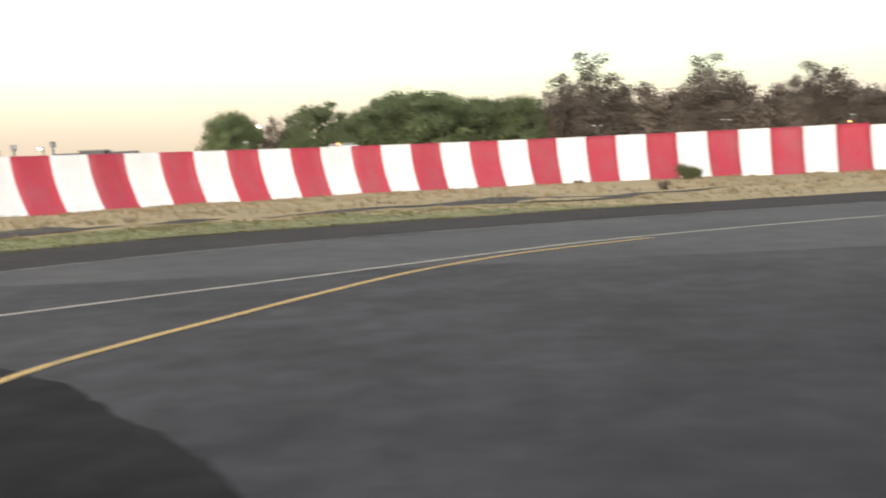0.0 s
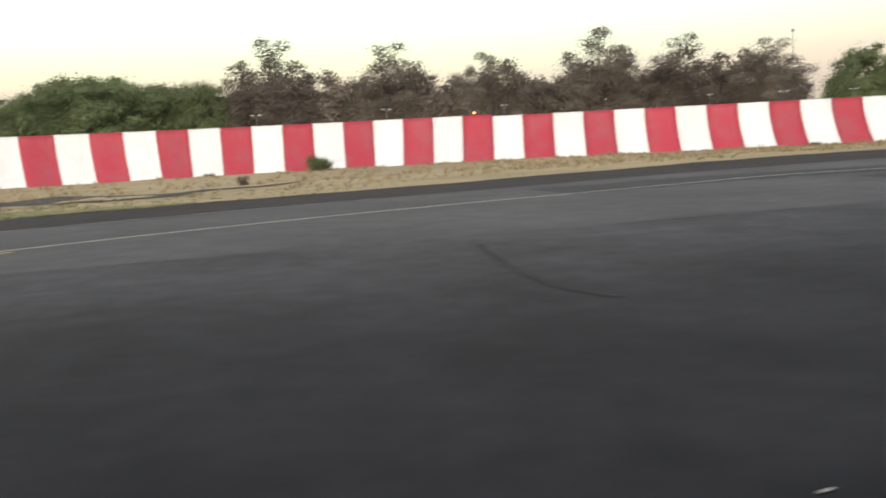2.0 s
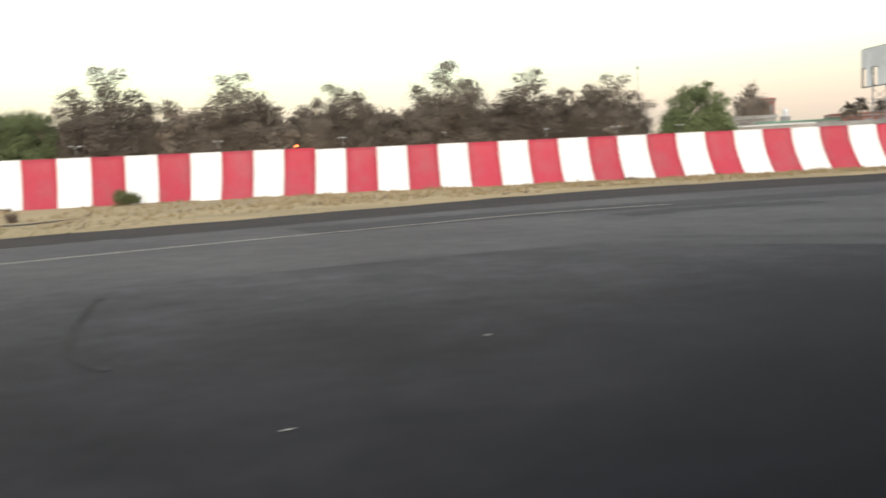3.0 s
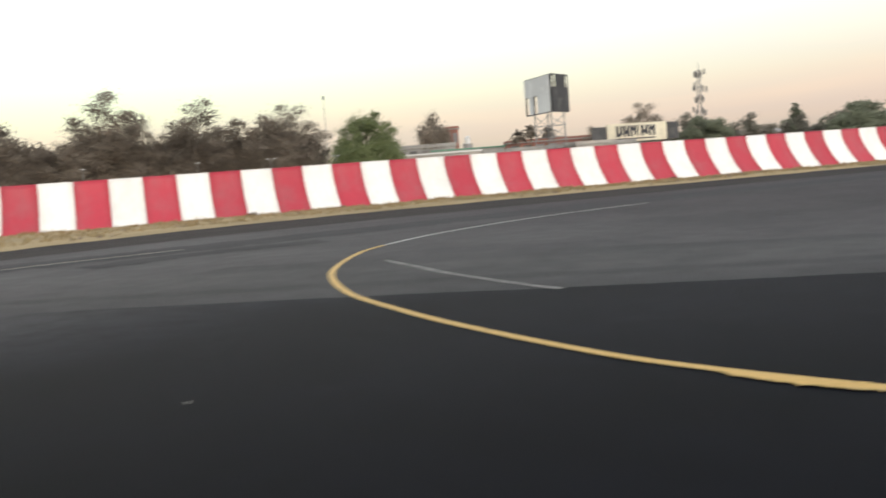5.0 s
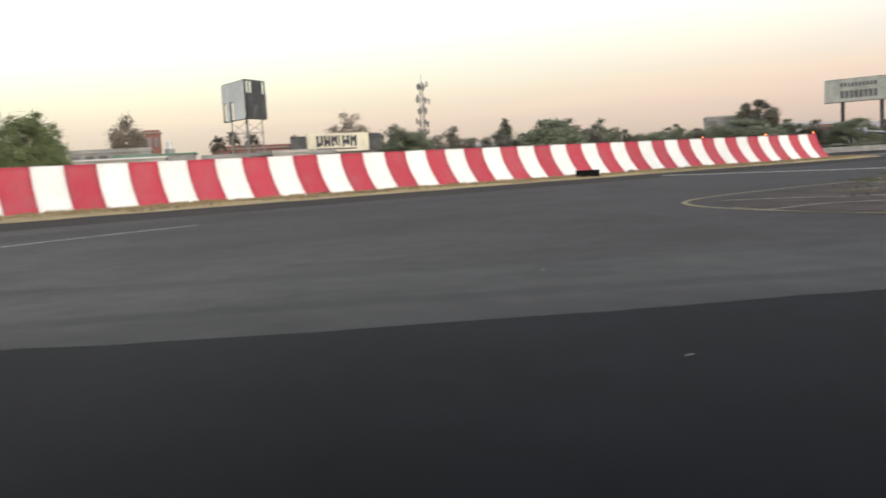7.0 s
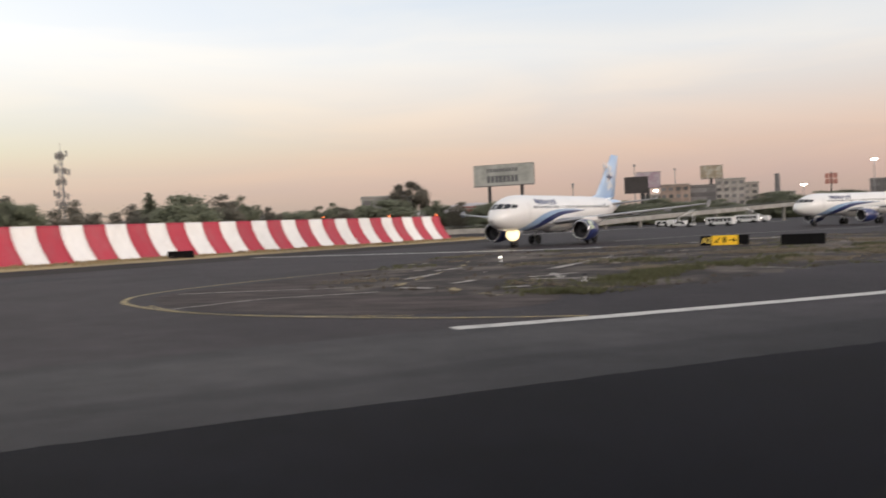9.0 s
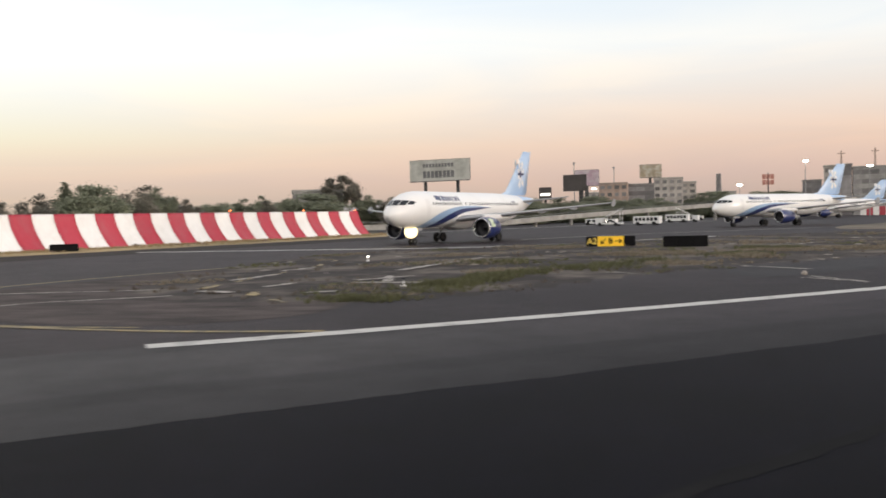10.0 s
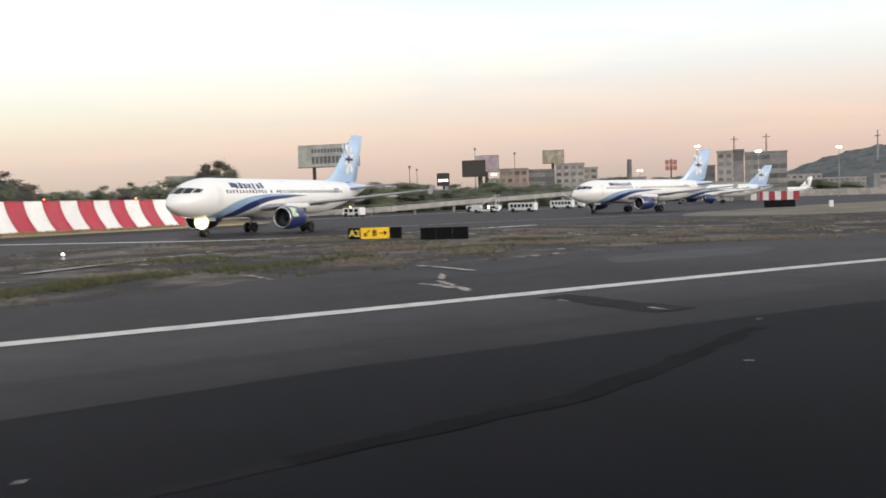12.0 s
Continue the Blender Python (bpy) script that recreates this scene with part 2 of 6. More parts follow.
tyre_black = material("tyre_mark", (0.007, 0.007, 0.008), rough=0.65, second=(0.016, 0.016, 0.017), patch=0.5, patch_size=0.5, edge=0.2, vary=0.3, size=2, bump=0.1, spec=0.019)
tyre_faint = material("faint_tyre_mark", (0.026, 0.0255, 0.026), rough=0.65, second=(0.042, 0.041, 0.042), patch=0.5, patch_size=0.4, edge=0.2, vary=0.2, size=1, bump=0.2, spec=0.022)
soil = material("dark_soil", (0.034, 0.028, 0.023), rough=0.95, second=(0.085, 0.068, 0.048), patch=0.36, patch_size=0.5, edge=0.12, vary=0.3, size=1.5, bump=0.5)
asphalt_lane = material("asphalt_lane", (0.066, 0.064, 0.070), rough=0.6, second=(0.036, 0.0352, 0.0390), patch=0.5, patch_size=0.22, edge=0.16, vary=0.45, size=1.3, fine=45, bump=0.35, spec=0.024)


brown_pavement = material("brown_pavement", (0.092, 0.076, 0.073), rough=0.75, second=(0.044, 0.037, 0.037), patch=0.5, patch_size=0.45, edge=0.12, vary=0.45, size=1.2, fine=30, bump=0.4, spec=0.05, stretch=(1.6, 0.5, 1))
asphalt_pale = material("asphalt_pale", (0.071, 0.069, 0.074), rough=0.6, second=(0.053, 0.051, 0.056), patch=0.5, patch_size=0.3, edge=0.2, vary=0.4, size=1.0, fine=45, bump=0.35, spec=0.04)


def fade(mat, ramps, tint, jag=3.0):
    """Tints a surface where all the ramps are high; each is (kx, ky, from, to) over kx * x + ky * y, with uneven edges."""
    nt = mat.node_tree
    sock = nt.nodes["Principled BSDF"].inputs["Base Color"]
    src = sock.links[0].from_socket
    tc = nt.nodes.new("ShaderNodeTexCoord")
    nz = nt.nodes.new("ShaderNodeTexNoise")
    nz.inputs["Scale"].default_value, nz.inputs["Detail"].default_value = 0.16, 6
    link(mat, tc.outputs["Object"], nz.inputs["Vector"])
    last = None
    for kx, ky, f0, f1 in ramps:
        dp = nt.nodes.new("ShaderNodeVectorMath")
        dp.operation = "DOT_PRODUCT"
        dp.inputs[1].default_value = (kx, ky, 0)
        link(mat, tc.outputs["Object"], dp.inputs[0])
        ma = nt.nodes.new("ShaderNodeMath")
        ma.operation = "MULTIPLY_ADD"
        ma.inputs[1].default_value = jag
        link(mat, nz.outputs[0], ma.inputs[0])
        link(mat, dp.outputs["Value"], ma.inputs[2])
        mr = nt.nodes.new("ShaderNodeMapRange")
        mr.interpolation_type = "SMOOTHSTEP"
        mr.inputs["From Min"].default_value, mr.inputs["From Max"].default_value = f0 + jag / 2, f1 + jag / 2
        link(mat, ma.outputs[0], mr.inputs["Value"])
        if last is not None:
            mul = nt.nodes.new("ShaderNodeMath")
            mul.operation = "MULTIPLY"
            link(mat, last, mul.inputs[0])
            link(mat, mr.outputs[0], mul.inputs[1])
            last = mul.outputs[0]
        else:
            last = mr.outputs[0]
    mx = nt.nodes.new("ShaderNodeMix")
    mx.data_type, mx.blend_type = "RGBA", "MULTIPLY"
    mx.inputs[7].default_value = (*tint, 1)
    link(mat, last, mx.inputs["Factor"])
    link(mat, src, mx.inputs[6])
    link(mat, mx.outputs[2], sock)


# the lane was tarred afresh from an oblique joint on, and is darker further along
# part of these tints is lens vignette put into the asphalt colour
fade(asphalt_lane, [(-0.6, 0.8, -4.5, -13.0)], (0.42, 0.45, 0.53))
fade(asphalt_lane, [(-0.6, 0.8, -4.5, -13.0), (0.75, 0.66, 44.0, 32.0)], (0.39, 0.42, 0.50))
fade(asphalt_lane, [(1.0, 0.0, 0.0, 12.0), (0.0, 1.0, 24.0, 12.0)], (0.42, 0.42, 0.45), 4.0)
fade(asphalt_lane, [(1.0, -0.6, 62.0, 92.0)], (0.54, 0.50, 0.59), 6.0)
# older, browner asphalt towards the rough island, nearly black along the white stripe
fade(asphalt, [(1.0, 0.0, 50.0, 84.0)], (0.60, 0.53, 0.56), 10.0)
fade(asphalt, [(0.75, 0.66, 66.0, 57.0), (0.66, -0.75, 62.0, 74.0), (0.66, -0.75, 108.0, 100.0)], (0.62, 0.60, 0.63), 5.0)
# lengthwise bands of the grey strip: a thin dark joint, a paler middle, a worn far side
fade(asphalt_grey, [(0.75, 0.66, 47.5, 43.6)], (0.76, 0.76, 0.78), 2.0)
fade(asphalt_grey, [(0.75, 0.66, 45.6, 46.2), (0.75, 0.66, 47.2, 46.7)], (0.72, 0.72, 0.74), 0.8)
fade(asphalt_grey, [(0.75, 0.66, 51.0, 52.2)], (0.78, 0.77, 0.79), 1.5)
fade(asphalt_grey, [(0.75, 0.66, 51.0, 43.2), (1.0, -0.6, 74.0, 96.0)], (0.36, 0.36, 0.39), 2.5)
fade(asphalt_grey, [(1.0, -0.6, 82.0, 112.0)], (0.66, 0.58, 0.64), 8.0)
tar = material("tar", (0.013, 0.0125, 0.015), rough=0.65, second=(0.034, 0.033, 0.034), patch=0.42, patch_size=0.5, edge=0.2, vary=0.3, size=1.5, bump=0.2, spec=0.018)
seam_tar = material("seam_tar", (0.0058, 0.0058, 0.0070), rough=0.65, second=(0.0110, 0.0107, 0.0122), patch=0.5, patch_size=0.7, edge=0.2, vary=0.4, size=2.5, bump=0.1, spec=0.011)
tar_worn = material("worn_tar", (0.034, 0.033, 0.037), rough=0.62, second=(0.050, 0.048, 0.052), patch=0.46, patch_size=0.3, edge=0.2, vary=0.4, size=1.2, bump=0.2, spec=0.035)
concrete_far = material("pale_concrete", (0.24, 0.23, 0.22), rough=0.9, second=(0.16, 0.155, 0.15), patch=0.45, patch_size=0.2, edge=0.2, vary=0.15, size=1, bump=0.2)
earth = material("earth", (0.16, 0.14, 0.10), rough=0.95, second=(0.09, 0.095, 0.06), patch=0.5, patch_size=0.05, edge=0.2, vary=0.25, size=0.4, fine=8, bump=0.6)
dry_grass = material("dry_grass", (0.36, 0.272, 0.145), rough=0.95, second=(0.25, 0.195, 0.105), patch=0.44, patch_size=0.14, edge=0.1, vary=0.3, size=1.1, fine=9, bump=0.9, stretch=(0.35, 1.3, 1))
green_growth = material("green_growth", (0.215, 0.205, 0.085), rough=0.95, second=(0.14, 0.135, 0.06), patch=0.45, patch_size=0.35, edge=0.12, vary=0.35, size=1.4, fine=9, bump=0.9)
rubble = material("rubble", (0.135, 0.117, 0.104), rough=0.95, second=(0.048, 0.043, 0.043), patch=0.55, patch_size=0.16, edge=0.07, vary=0.45, size=0.45, fine=9, bump=0.9, spec=0.1)
paint_yellow = paint_marking("yellow_paint", (0.58, 0.38, 0.12), (0.28, 0.20, 0.09), wear=0.34)
paint_white = paint_marking("white_paint", (0.5, 0.49, 0.47), (0.2, 0.2, 0.2), wear=0.38)
paint_cream = paint_marking("cream_paint", (0.46, 0.42, 0.35), (0.2, 0.185, 0.16), wear=0.38)
paint_pale = paint_marking("worn_white_paint", (0.36, 0.33, 0.30), (0.14, 0.13, 0.125), wear=0.45)
paint_faint = paint_marking("faint_white_paint", (0.19, 0.18, 0.175), (0.08, 0.078, 0.077), wear=0.5)
paint_faded = paint_marking("faded_yellow_paint", (0.30, 0.23, 0.10), (0.1, 0.09, 0.07), wear=0.45)
wall_white = material("white_fence_paint", (0.84, 0.825, 0.81), rough=0.6, second=(0.75, 0.725, 0.70), patch=0.36, patch_size=0.5, edge=0.16, vary=0.08, size=2.2, fine=30, bump=0.12, random=0.03, stretch=(1, 1, 0.35))
wall_red = material("red_fence_paint", (0.45, 0.040, 0.066), rough=0.6, second=(0.40, 0.085, 0.105), patch=0.40, patch_size=0.5, edge=0.16, vary=0.1, size=2.2, fine=30, bump=0.12, random=0.06, stretch=(1, 1, 0.35))
bark = material("bark", (0.20, 0.16, 0.12), rough=0.9, vary=0.3, size=3, fine=20, bump=0.6, patch_size=1.0)
leaf_dark = leaf_material("eucalyptus_leaf", (0.31, 0.253, 0.20), (0.245, 0.20, 0.158), middle=2.0)
leaf_green = leaf_material("green_leaf", (0.26, 0.305, 0.14), (0.185, 0.22, 0.10), middle=1.0)
leaf_bush = leaf_material("bush_leaf", (0.20, 0.22, 0.10), (0.12, 0.14, 0.06))
# distance haze over the far trees is put into these two leaf colours
leaf_hazy_brown = leaf_material("hazy_brown_leaf", (0.31, 0.285, 0.23), (0.225, 0.205, 0.165), middle=1.0)
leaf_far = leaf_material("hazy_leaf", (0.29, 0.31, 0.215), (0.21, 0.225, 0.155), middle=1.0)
leaf_pale = leaf_material("thin_pinkish_leaf", (0.26, 0.20, 0.155), (0.14, 0.115, 0.09))
straw = leaf_material("straw", (0.38, 0.29, 0.155), (0.27, 0.21, 0.115))
island_straw = leaf_material("island_straw", (0.29, 0.245, 0.18), (0.16, 0.135, 0.105))
island_dead = leaf_material("island_dead_weed", (0.13, 0.105, 0.08), (0.08, 0.065, 0.05))
island_weed = leaf_material("island_weed", (0.15, 0.15, 0.07), (0.09, 0.095, 0.05))
weed = leaf_material("green_weed", (0.24, 0.235, 0.10), (0.165, 0.165, 0.07))
steel = material("galvanised_steel", (0.30, 0.30, 0.31), rough=0.55, metal=0.4, vary=0.1, size=5, bump=0.05)
dark_steel = material("dark_steel", (0.055, 0.055, 0.06), rough=0.6, metal=0.3, vary=0.15, size=5, bump=0.05)
black_panel = material("black_panel", (0.010, 0.010, 0.011), rough=0.9, spec=0.08, vary=0.2, size=3, bump=0.05)
white_metal = material("white_metal", (0.72, 0.72, 0.72), rough=0.45, vary=0.06, size=2, bump=0.03, second=(0.6, 0.6, 0.58), patch=0.35)
glass_dark = material("dark_glass", (0.02, 0.024, 0.03), rough=0.15, vary=0.05, bump=0.0)
concrete = material("concrete", (0.34, 0.33, 0.31), rough=0.85, vary=0.12, size=0.8, bump=0.2, patch_size=0.3)
rubber = material("rubber", (0.018, 0.018, 0.02), rough=0.85, vary=0.2, bump=0.1)

# ---- ground and pavements ----
bm = bmesh.new()
bmesh.ops.create_grid(bm, x_segments=24, y_segments=24, size=4000)
me = bpy.data.meshes.new("ground")
bm.to_mesh(me)
bm.free()
me.materials.append(earth)
ground = tagged(new("ground", me), "dry earth and grass airfield ground reaching the horizon", "ground", kind="structure")
ground.location = (300, 0, -0.06)

GRASS_EDGE = [(-85, -8), (-55, 12), (-36, 27), (-19, 38.2), (-10.6, 43.2), (0, 47.4), (10, 50.4), (20, 53.0), (30, 55.6), (42, 59.0), (54, 62.2), (65, 63.6),
              (85, 61.2), (110, 54.6), (140, 46.6), (180, 35.4), (215, 25.5), (229, 22.5)]
FENCE_TOP = [(-57.0, 47.5), (-48.1, 58.1), (-37.1, 70.1), (-31.4, 75.8), (-26.4, 80.2), (-21.2, 84.0), (-15.5, 87.5), (-9.2, 90.6), (-2.5, 93.1), (8.1, 95.6), (17.3, 96.1), (29.8, 94.8),
             (37.2, 93.0), (43.8, 90.8), (52.7, 87.7), (70.8, 81.5), (89.1, 75.6), (107.4, 69.6), (131.6, 62.0), (180.5, 47.4), (225.4, 33.8)]

edge_line, _ = spline(GRASS_EDGE, 3.0)
outline = [tuple(p) for p in edge_line] + [(250, 30), (300, 60), (460, 20), (900, -60), (900, -700), (-260, -700), (-260, -60)]
area("apron", outline, 0.0, asphalt, "dark grey worn asphalt taxiway surface", "taxiway")

# the older grey strip along the main taxiway, and the newer dark lane on which the aircraft rolls
LANE = [(36, 26), (46.2, 14.0), (52.6, 6.1), (58.3, -0.8), (66, -8.6), (74.4, -18.0), (81.4, -26.0), (89, -34.0), (96.8, -43.6), (125, -78), (200, -168)]
INNER = [(47.5, 28), (55.2, 18.9), (59.4, 12.5), (64.2, 7.2), (72.5, -2.5), (81.3, -12.0), (88.7, -21.6), (95.2, -29.4), (106.3, -42.0), (118, -56.5), (140, -83), (215, -173)]
lane_joint = [(x + 0.10 * noise.noise((x * 1.7, y * 1.7, 2)) + 0.28 * noise.noise((x * 0.3, y * 0.3, 6)), y + 0.10 * noise.noise((x * 1.7, y * 1.7, 8))) for x, y in spline(LANE, 0.45)[0]]
area("grey_strip", lane_joint + [tuple(p) for p in spline(INNER, 2)[0]][::-1], 0.006, asphalt_grey, "paler grey older asphalt strip", "taxiway")
area("middle_lane", [(-120, 24), (30, 26)] + lane_joint + [(200, -300), (-120, -300)], 0.004, asphalt_lane, "dark grey asphalt lane, nearly black where tarred afresh, vignette painted in", "taxiway")
area("brown_shoulder", [(-60, -4), (-32, 10), (-15, 29.5), (-8.7, 34.8), (0, 38.6), (12, 43.0), (26, 46.0), (42, 49.5), (56, 51), (70, 49.5), (95, 44), (130, 35), (170, 24), (205, 14), (229, 22.4)]
     + [tuple(p) for p in edge_line[::-1] if p[0] < 228], 0.005, asphalt_brown, "brownish dusty asphalt shoulder", "taxiway")
ribbon("tar_band", [(30, 41.5), (42, 42.6), (52, 41.4), (66, 39.6), (90, 36.0), (115, 30)], 5.2, 0.012, tar_worn, "dark tar repair band on the asphalt", ragged=0.25, seed=4)
ribbon("tar_patch", [(44.5, 36.4), (50, 36.9), (56, 35.4)], 2.4, 0.014, tar_worn, "small dark tar patch on the asphalt", ragged=0.2, seed=9)
edge_ = spline([(-9.6, 14.2), (-8.2, 14.5), (-7.2, 14.1), (-6.3, 13.4), (-5.3, 12.5), (-4.1, 10.9), (-3.2, 9.9), (-2.3, 8.6), (-1.6, 7.0), (-1.2, 5.0)], 0.3)[0]
area("tar_patch", [(x + 0.12 * noise.noise((x * 2, y * 2, 3)), y + 0.16 * noise.noise((x * 1.5, y * 1.5, 9))) for x, y in edge_] + [(-3, 3), (-9, 4), (-12, 10)], 0.012, tar, "large dark tar patch with a worn edge")
def ragged(outline, seed, size=0.35):
    """A closed outline with worn, uneven edges."""
    line = spline(outline + [outline[0]], 0.4)[0][:-1]
    return [(x + size * noise.noise((x * 0.8, y * 0.8, seed)) + 0.4 * size * noise.noise((x * 3, y * 3, seed)), y + size * noise.noise((x * 0.8, y * 0.8, seed + 5))) for x, y in line]


area("tar_patch", ragged([(103.5, -28.5), (109, -27.6), (116.5, -33.0), (119.5, -36.6), (113.5, -36.0), (108, -33.4)], 3), 0.010, tar_worn, "dark worn tar patch beside the weeds")
area("brown_pavement", ragged([(85.6, -10.5), (85.8, -4.5), (88.3, 1.6), (92.4, 6.0), (97, 7.8), (106, 6.4), (117, 3.6), (107, 2.4), (98, -2.6), (93, -8), (92.6, -13.0), (88.5, -13.2)], 17, 0.3), 0.008, brown_pavement, "brown worn old pavement inside the yellow line")
area("pale_patch", ragged([(112.5, -37.6), (116.5, -37.4), (121.5, -42.0), (123.0, -46.0), (117.5, -44.0)], 11), 0.010, asphalt_pale, "paler grey worn asphalt patch")
ribbon("pale_seam", [(-31, 11.5), (-22, 22.0), (-14.6, 29.8), (-8.5, 34.7), (-2, 37.9), (6, 40.8), (14, 43.2), (22, 45.2)], 0.24, 0.016, paint_faint, "faint pale seam between asphalt and shoulder", ragged=0.04, seed=31)
ribbon("tar_patch", [(95.3, -38.6), (97.2, -36.9), (98.9, -35.2)], 1.3, 0.016, tar, "black tar patch beside the white line", ragged=0.1, seed=12)
ribbon("tyre_track", [(66, -20.5), (72.5, -25.6), (79.5, -31.2), (82.2, -33.6)], 0.34, 0.0075, tyre_black, "curved dark tyre track on the asphalt", ragged=0.04, seed=5)
ribbon("tar_seam", [(81.6, -33.0), (82.9, -34.25), (84.7, -35.9), (86.1, -36.8), (88.0, -37.9), (89.8, -38.8), (92.2, -40.05)], 0.46, 0.0095, seam_tar, "curved black seam of tar on the asphalt", ragged=0.07, seed=36)
ribbon("tyre_track", [(20.6, 23.5), (20.2, 21.0), (19.9, 18.3), (19.9, 16.2), (20.4, 14.6)], 0.22, 0.014, tyre_faint, "curved dark tyre track on the asphalt", ragged=0.015, seed=6)

# painted lines
ribbon("white_edge_line", [(-30, 4.5), (-20, 12), (-10, 19.8), (-3.8, 24.4), (2.0, 28.8), (6, 31.4), (13.7, 34.8), (22.6, 37.5), (35, 40.2), (43, 41.8), (51, 41.2)], 0.19, 0.018, paint_cream, "narrow worn cream-white taxiway edge line", seed=2)
ribbon("yellow_line", [(-5.8, 4), (-7.0, 10), (-6.7, 13.4), (-5.7, 15.9), (-4.5, 18.2), (-2.9, 21.2), (-0.8, 24.6), (2.2, 27.9), (5.4, 30.1), (7.4, 31.3)], 0.20, 0.020, paint_yellow, "narrow worn yellow taxiway line", seed=3)
ribbon("yellow_turn_line", [(47.5, -14), (44.6, -5), (43.4, 1.0), (43.0, 4.2), (43.1, 6.5), (43.6, 10.0), (44.2, 12.7), (45.2, 16.2), (47.2, 20.3), (49.5, 23.5), (52.7, 26.9), (55.0, 28.6)],
       0.22, 0.022, paint_yellow, "curved yellow taxiway turn line", seed=8)
ribbon("pale_turn_line", [(55.0, 28.6), (58, 30.2), (61.2, 31.5), (66.6, 33.0), (72, 33.7), (80, 34.0)], 0.22, 0.022, paint_white, "pale worn end of the turn line", seed=28)
for k, (dx, w) in enumerate([(0.0, 0.24), (-0.11, 0.10), (0.10, 0.12), (-0.17, 0.05)]):
    ribbon("yellow_smear", [(42.98 + dx, 3.4 - 0.4 * k), (43.06 + dx, 2.2), (43.24 + dx, 1.3 + 0.15 * k)], w, 0.024 + 0.0015 * k, paint_yellow, "ragged smear of yellow paint on the line", ragged=0.035, step=0.12, seed=14 + 20 * k)
ribbon("faint_white_line", [(50.9, 22.6), (49.9, 19.4), (49.1, 16.7), (48.4, 13.5), (48.0, 11.2)], 0.26, 0.018, paint_faint, "faint short white paint line", ragged=0.03, seed=10)
ribbon("white_side_stripe", [(81.23, -12.05), (83.8, -15.6), (88.7, -21.7), (95.0, -29.1), (106.3, -41.9), (112.1, -48.8), (140, -82.5), (215, -172)], 0.80, 0.018, paint_white, "broad white side stripe", ragged=0.015, seed=11)
ribbon("yellow_island_line", [(84.4, -15.5), (84.1, -11.5), (84.4, -7.8), (85.1, -3.8), (86.6, 0.3), (88.9, 4.0), (91.6, 7.0), (95.6, 9.0), (101, 9.0), (108.6, 7.3), (118, 4.0)], 0.3, 0.018, paint_faded, "faded yellow line around the paved island", seed=13)
ribbon("yellow_island_line", [(84.9, -9.5), (84.9, -6.0), (85.7, -2.2), (87.3, 1.3), (89.6, 4.2)], 0.16, 0.018, paint_faded, "second faded yellow line inside the first", ragged=0.02, seed=33)
ribbon("pale_island_line", [(96, 7.0), (97.5, 2.8), (98.6, -1.2), (101, -5)], 0.26, 0.016, paint_pale, "pale worn line on the paved island", ragged=0.05, seed=16)
ribbon("pale_island_line", [(88.0, 2.0), (92.3, 0.2), (95.0, -3.6), (97.2, -5.6)], 0.26, 0.016, paint_pale, "pale worn line on the paved island", ragged=0.05, seed=17)
ribbon("far_taxiway_line", [(151.5, 34), (150.9, 22), (150.0, 8.4), (149.6, -1), (152, -9), (160, -18), (176, -30)], 1.5, 0.014, paint_white, "pale line along the crossing taxiway", ragged=0.05, seed=18)
ribbon("far_taxiway_line", [(176, -6), (194, -18), (206, -33), (222, -50)], 0.7, 0.014, paint_pale, "pale edge line of the aircraft queue taxiway", ragged=0.05, seed=19)
ribbon("pale_concrete_band", [(236, 40), (262, 28), (292, 12), (326, -8), (372, -40)], 5.0, 0.014, concrete_far, "pale concrete service road by the apron", ragged=0.2, seed=20)

# small pieces of litter and inset fittings on the asphalt
litter = material("litter", (0.35, 0.34, 0.32), rough=0.8)
bm = box(bmesh.new(), -0.09, -0.025, 0, 0.09, 0.025, 0.012, 0.004)
lit = bpy.data.meshes.new("paper_scrap")
bm.to_mesh(lit)
bm.free()
lit.materials.append(litter)
for x, y, r in [(93.5, -40.3, 20), (88.1, -39.2, 60), (80.6, -30.3, 10), (26.5, 13.6, 40), (22.2, 9.95, 10), (18.03, 6.14, 15), (37.5, 8.4, 70), (45.25, -0.83, 30), (49.4, 2.9, 15), (57.5, -5.9, 5), (65.7, 1.3, 25)]:
    ob = new("paper_scrap", lit)
    ob.matrix_world = pose(x, y, 0.013, 0, 0, r) @ Matrix.Scale(0.75, 4)
    tagged(ob, "small pale scrap lying on the asphalt", "litter", "scraps on the asphalt")


# ---- blast fence ----
PITCH, SETBACK = 6.356, 3.2
top_line, top_u = spline(FENCE_TOP, 0.53)
d = np.gradient(top_line, axis=0)
d /= np.linalg.norm(d, axis=1)[:, None]
face = np.stack([d[:, 1], -d[:, 0]], 1)          # towards the taxiway
i0 = int(np.argmin(np.hypot(top_line[:, 0] - 71.1, top_line[:, 1] - 82.2)))
U0 = top_u[i0]
STEP_U = top_u[int(np.argmin(np.hypot(top_line[:, 0] - 43.8, top_line[:, 1] - 90.8)))]


def fence_at(u, q, back=0.0):
    """A point of the fence: u metres along its top, q from 0 (foot) to 1 (top)."""
    x, y = np.interp(u, top_u, top_line[:, 0]), np.interp(u, top_u, top_line[:, 1])
    nx, ny = np.interp(u, top_u, face[:, 0]), np.interp(u, top_u, face[:, 1])
    high = 5.05 if u < STEP_U else 4.86
    off = SETBACK * (1 - q) ** 1.75 - back
    return (x + nx * off, y + ny * off, high * q - 0.04 - back * 0.3)


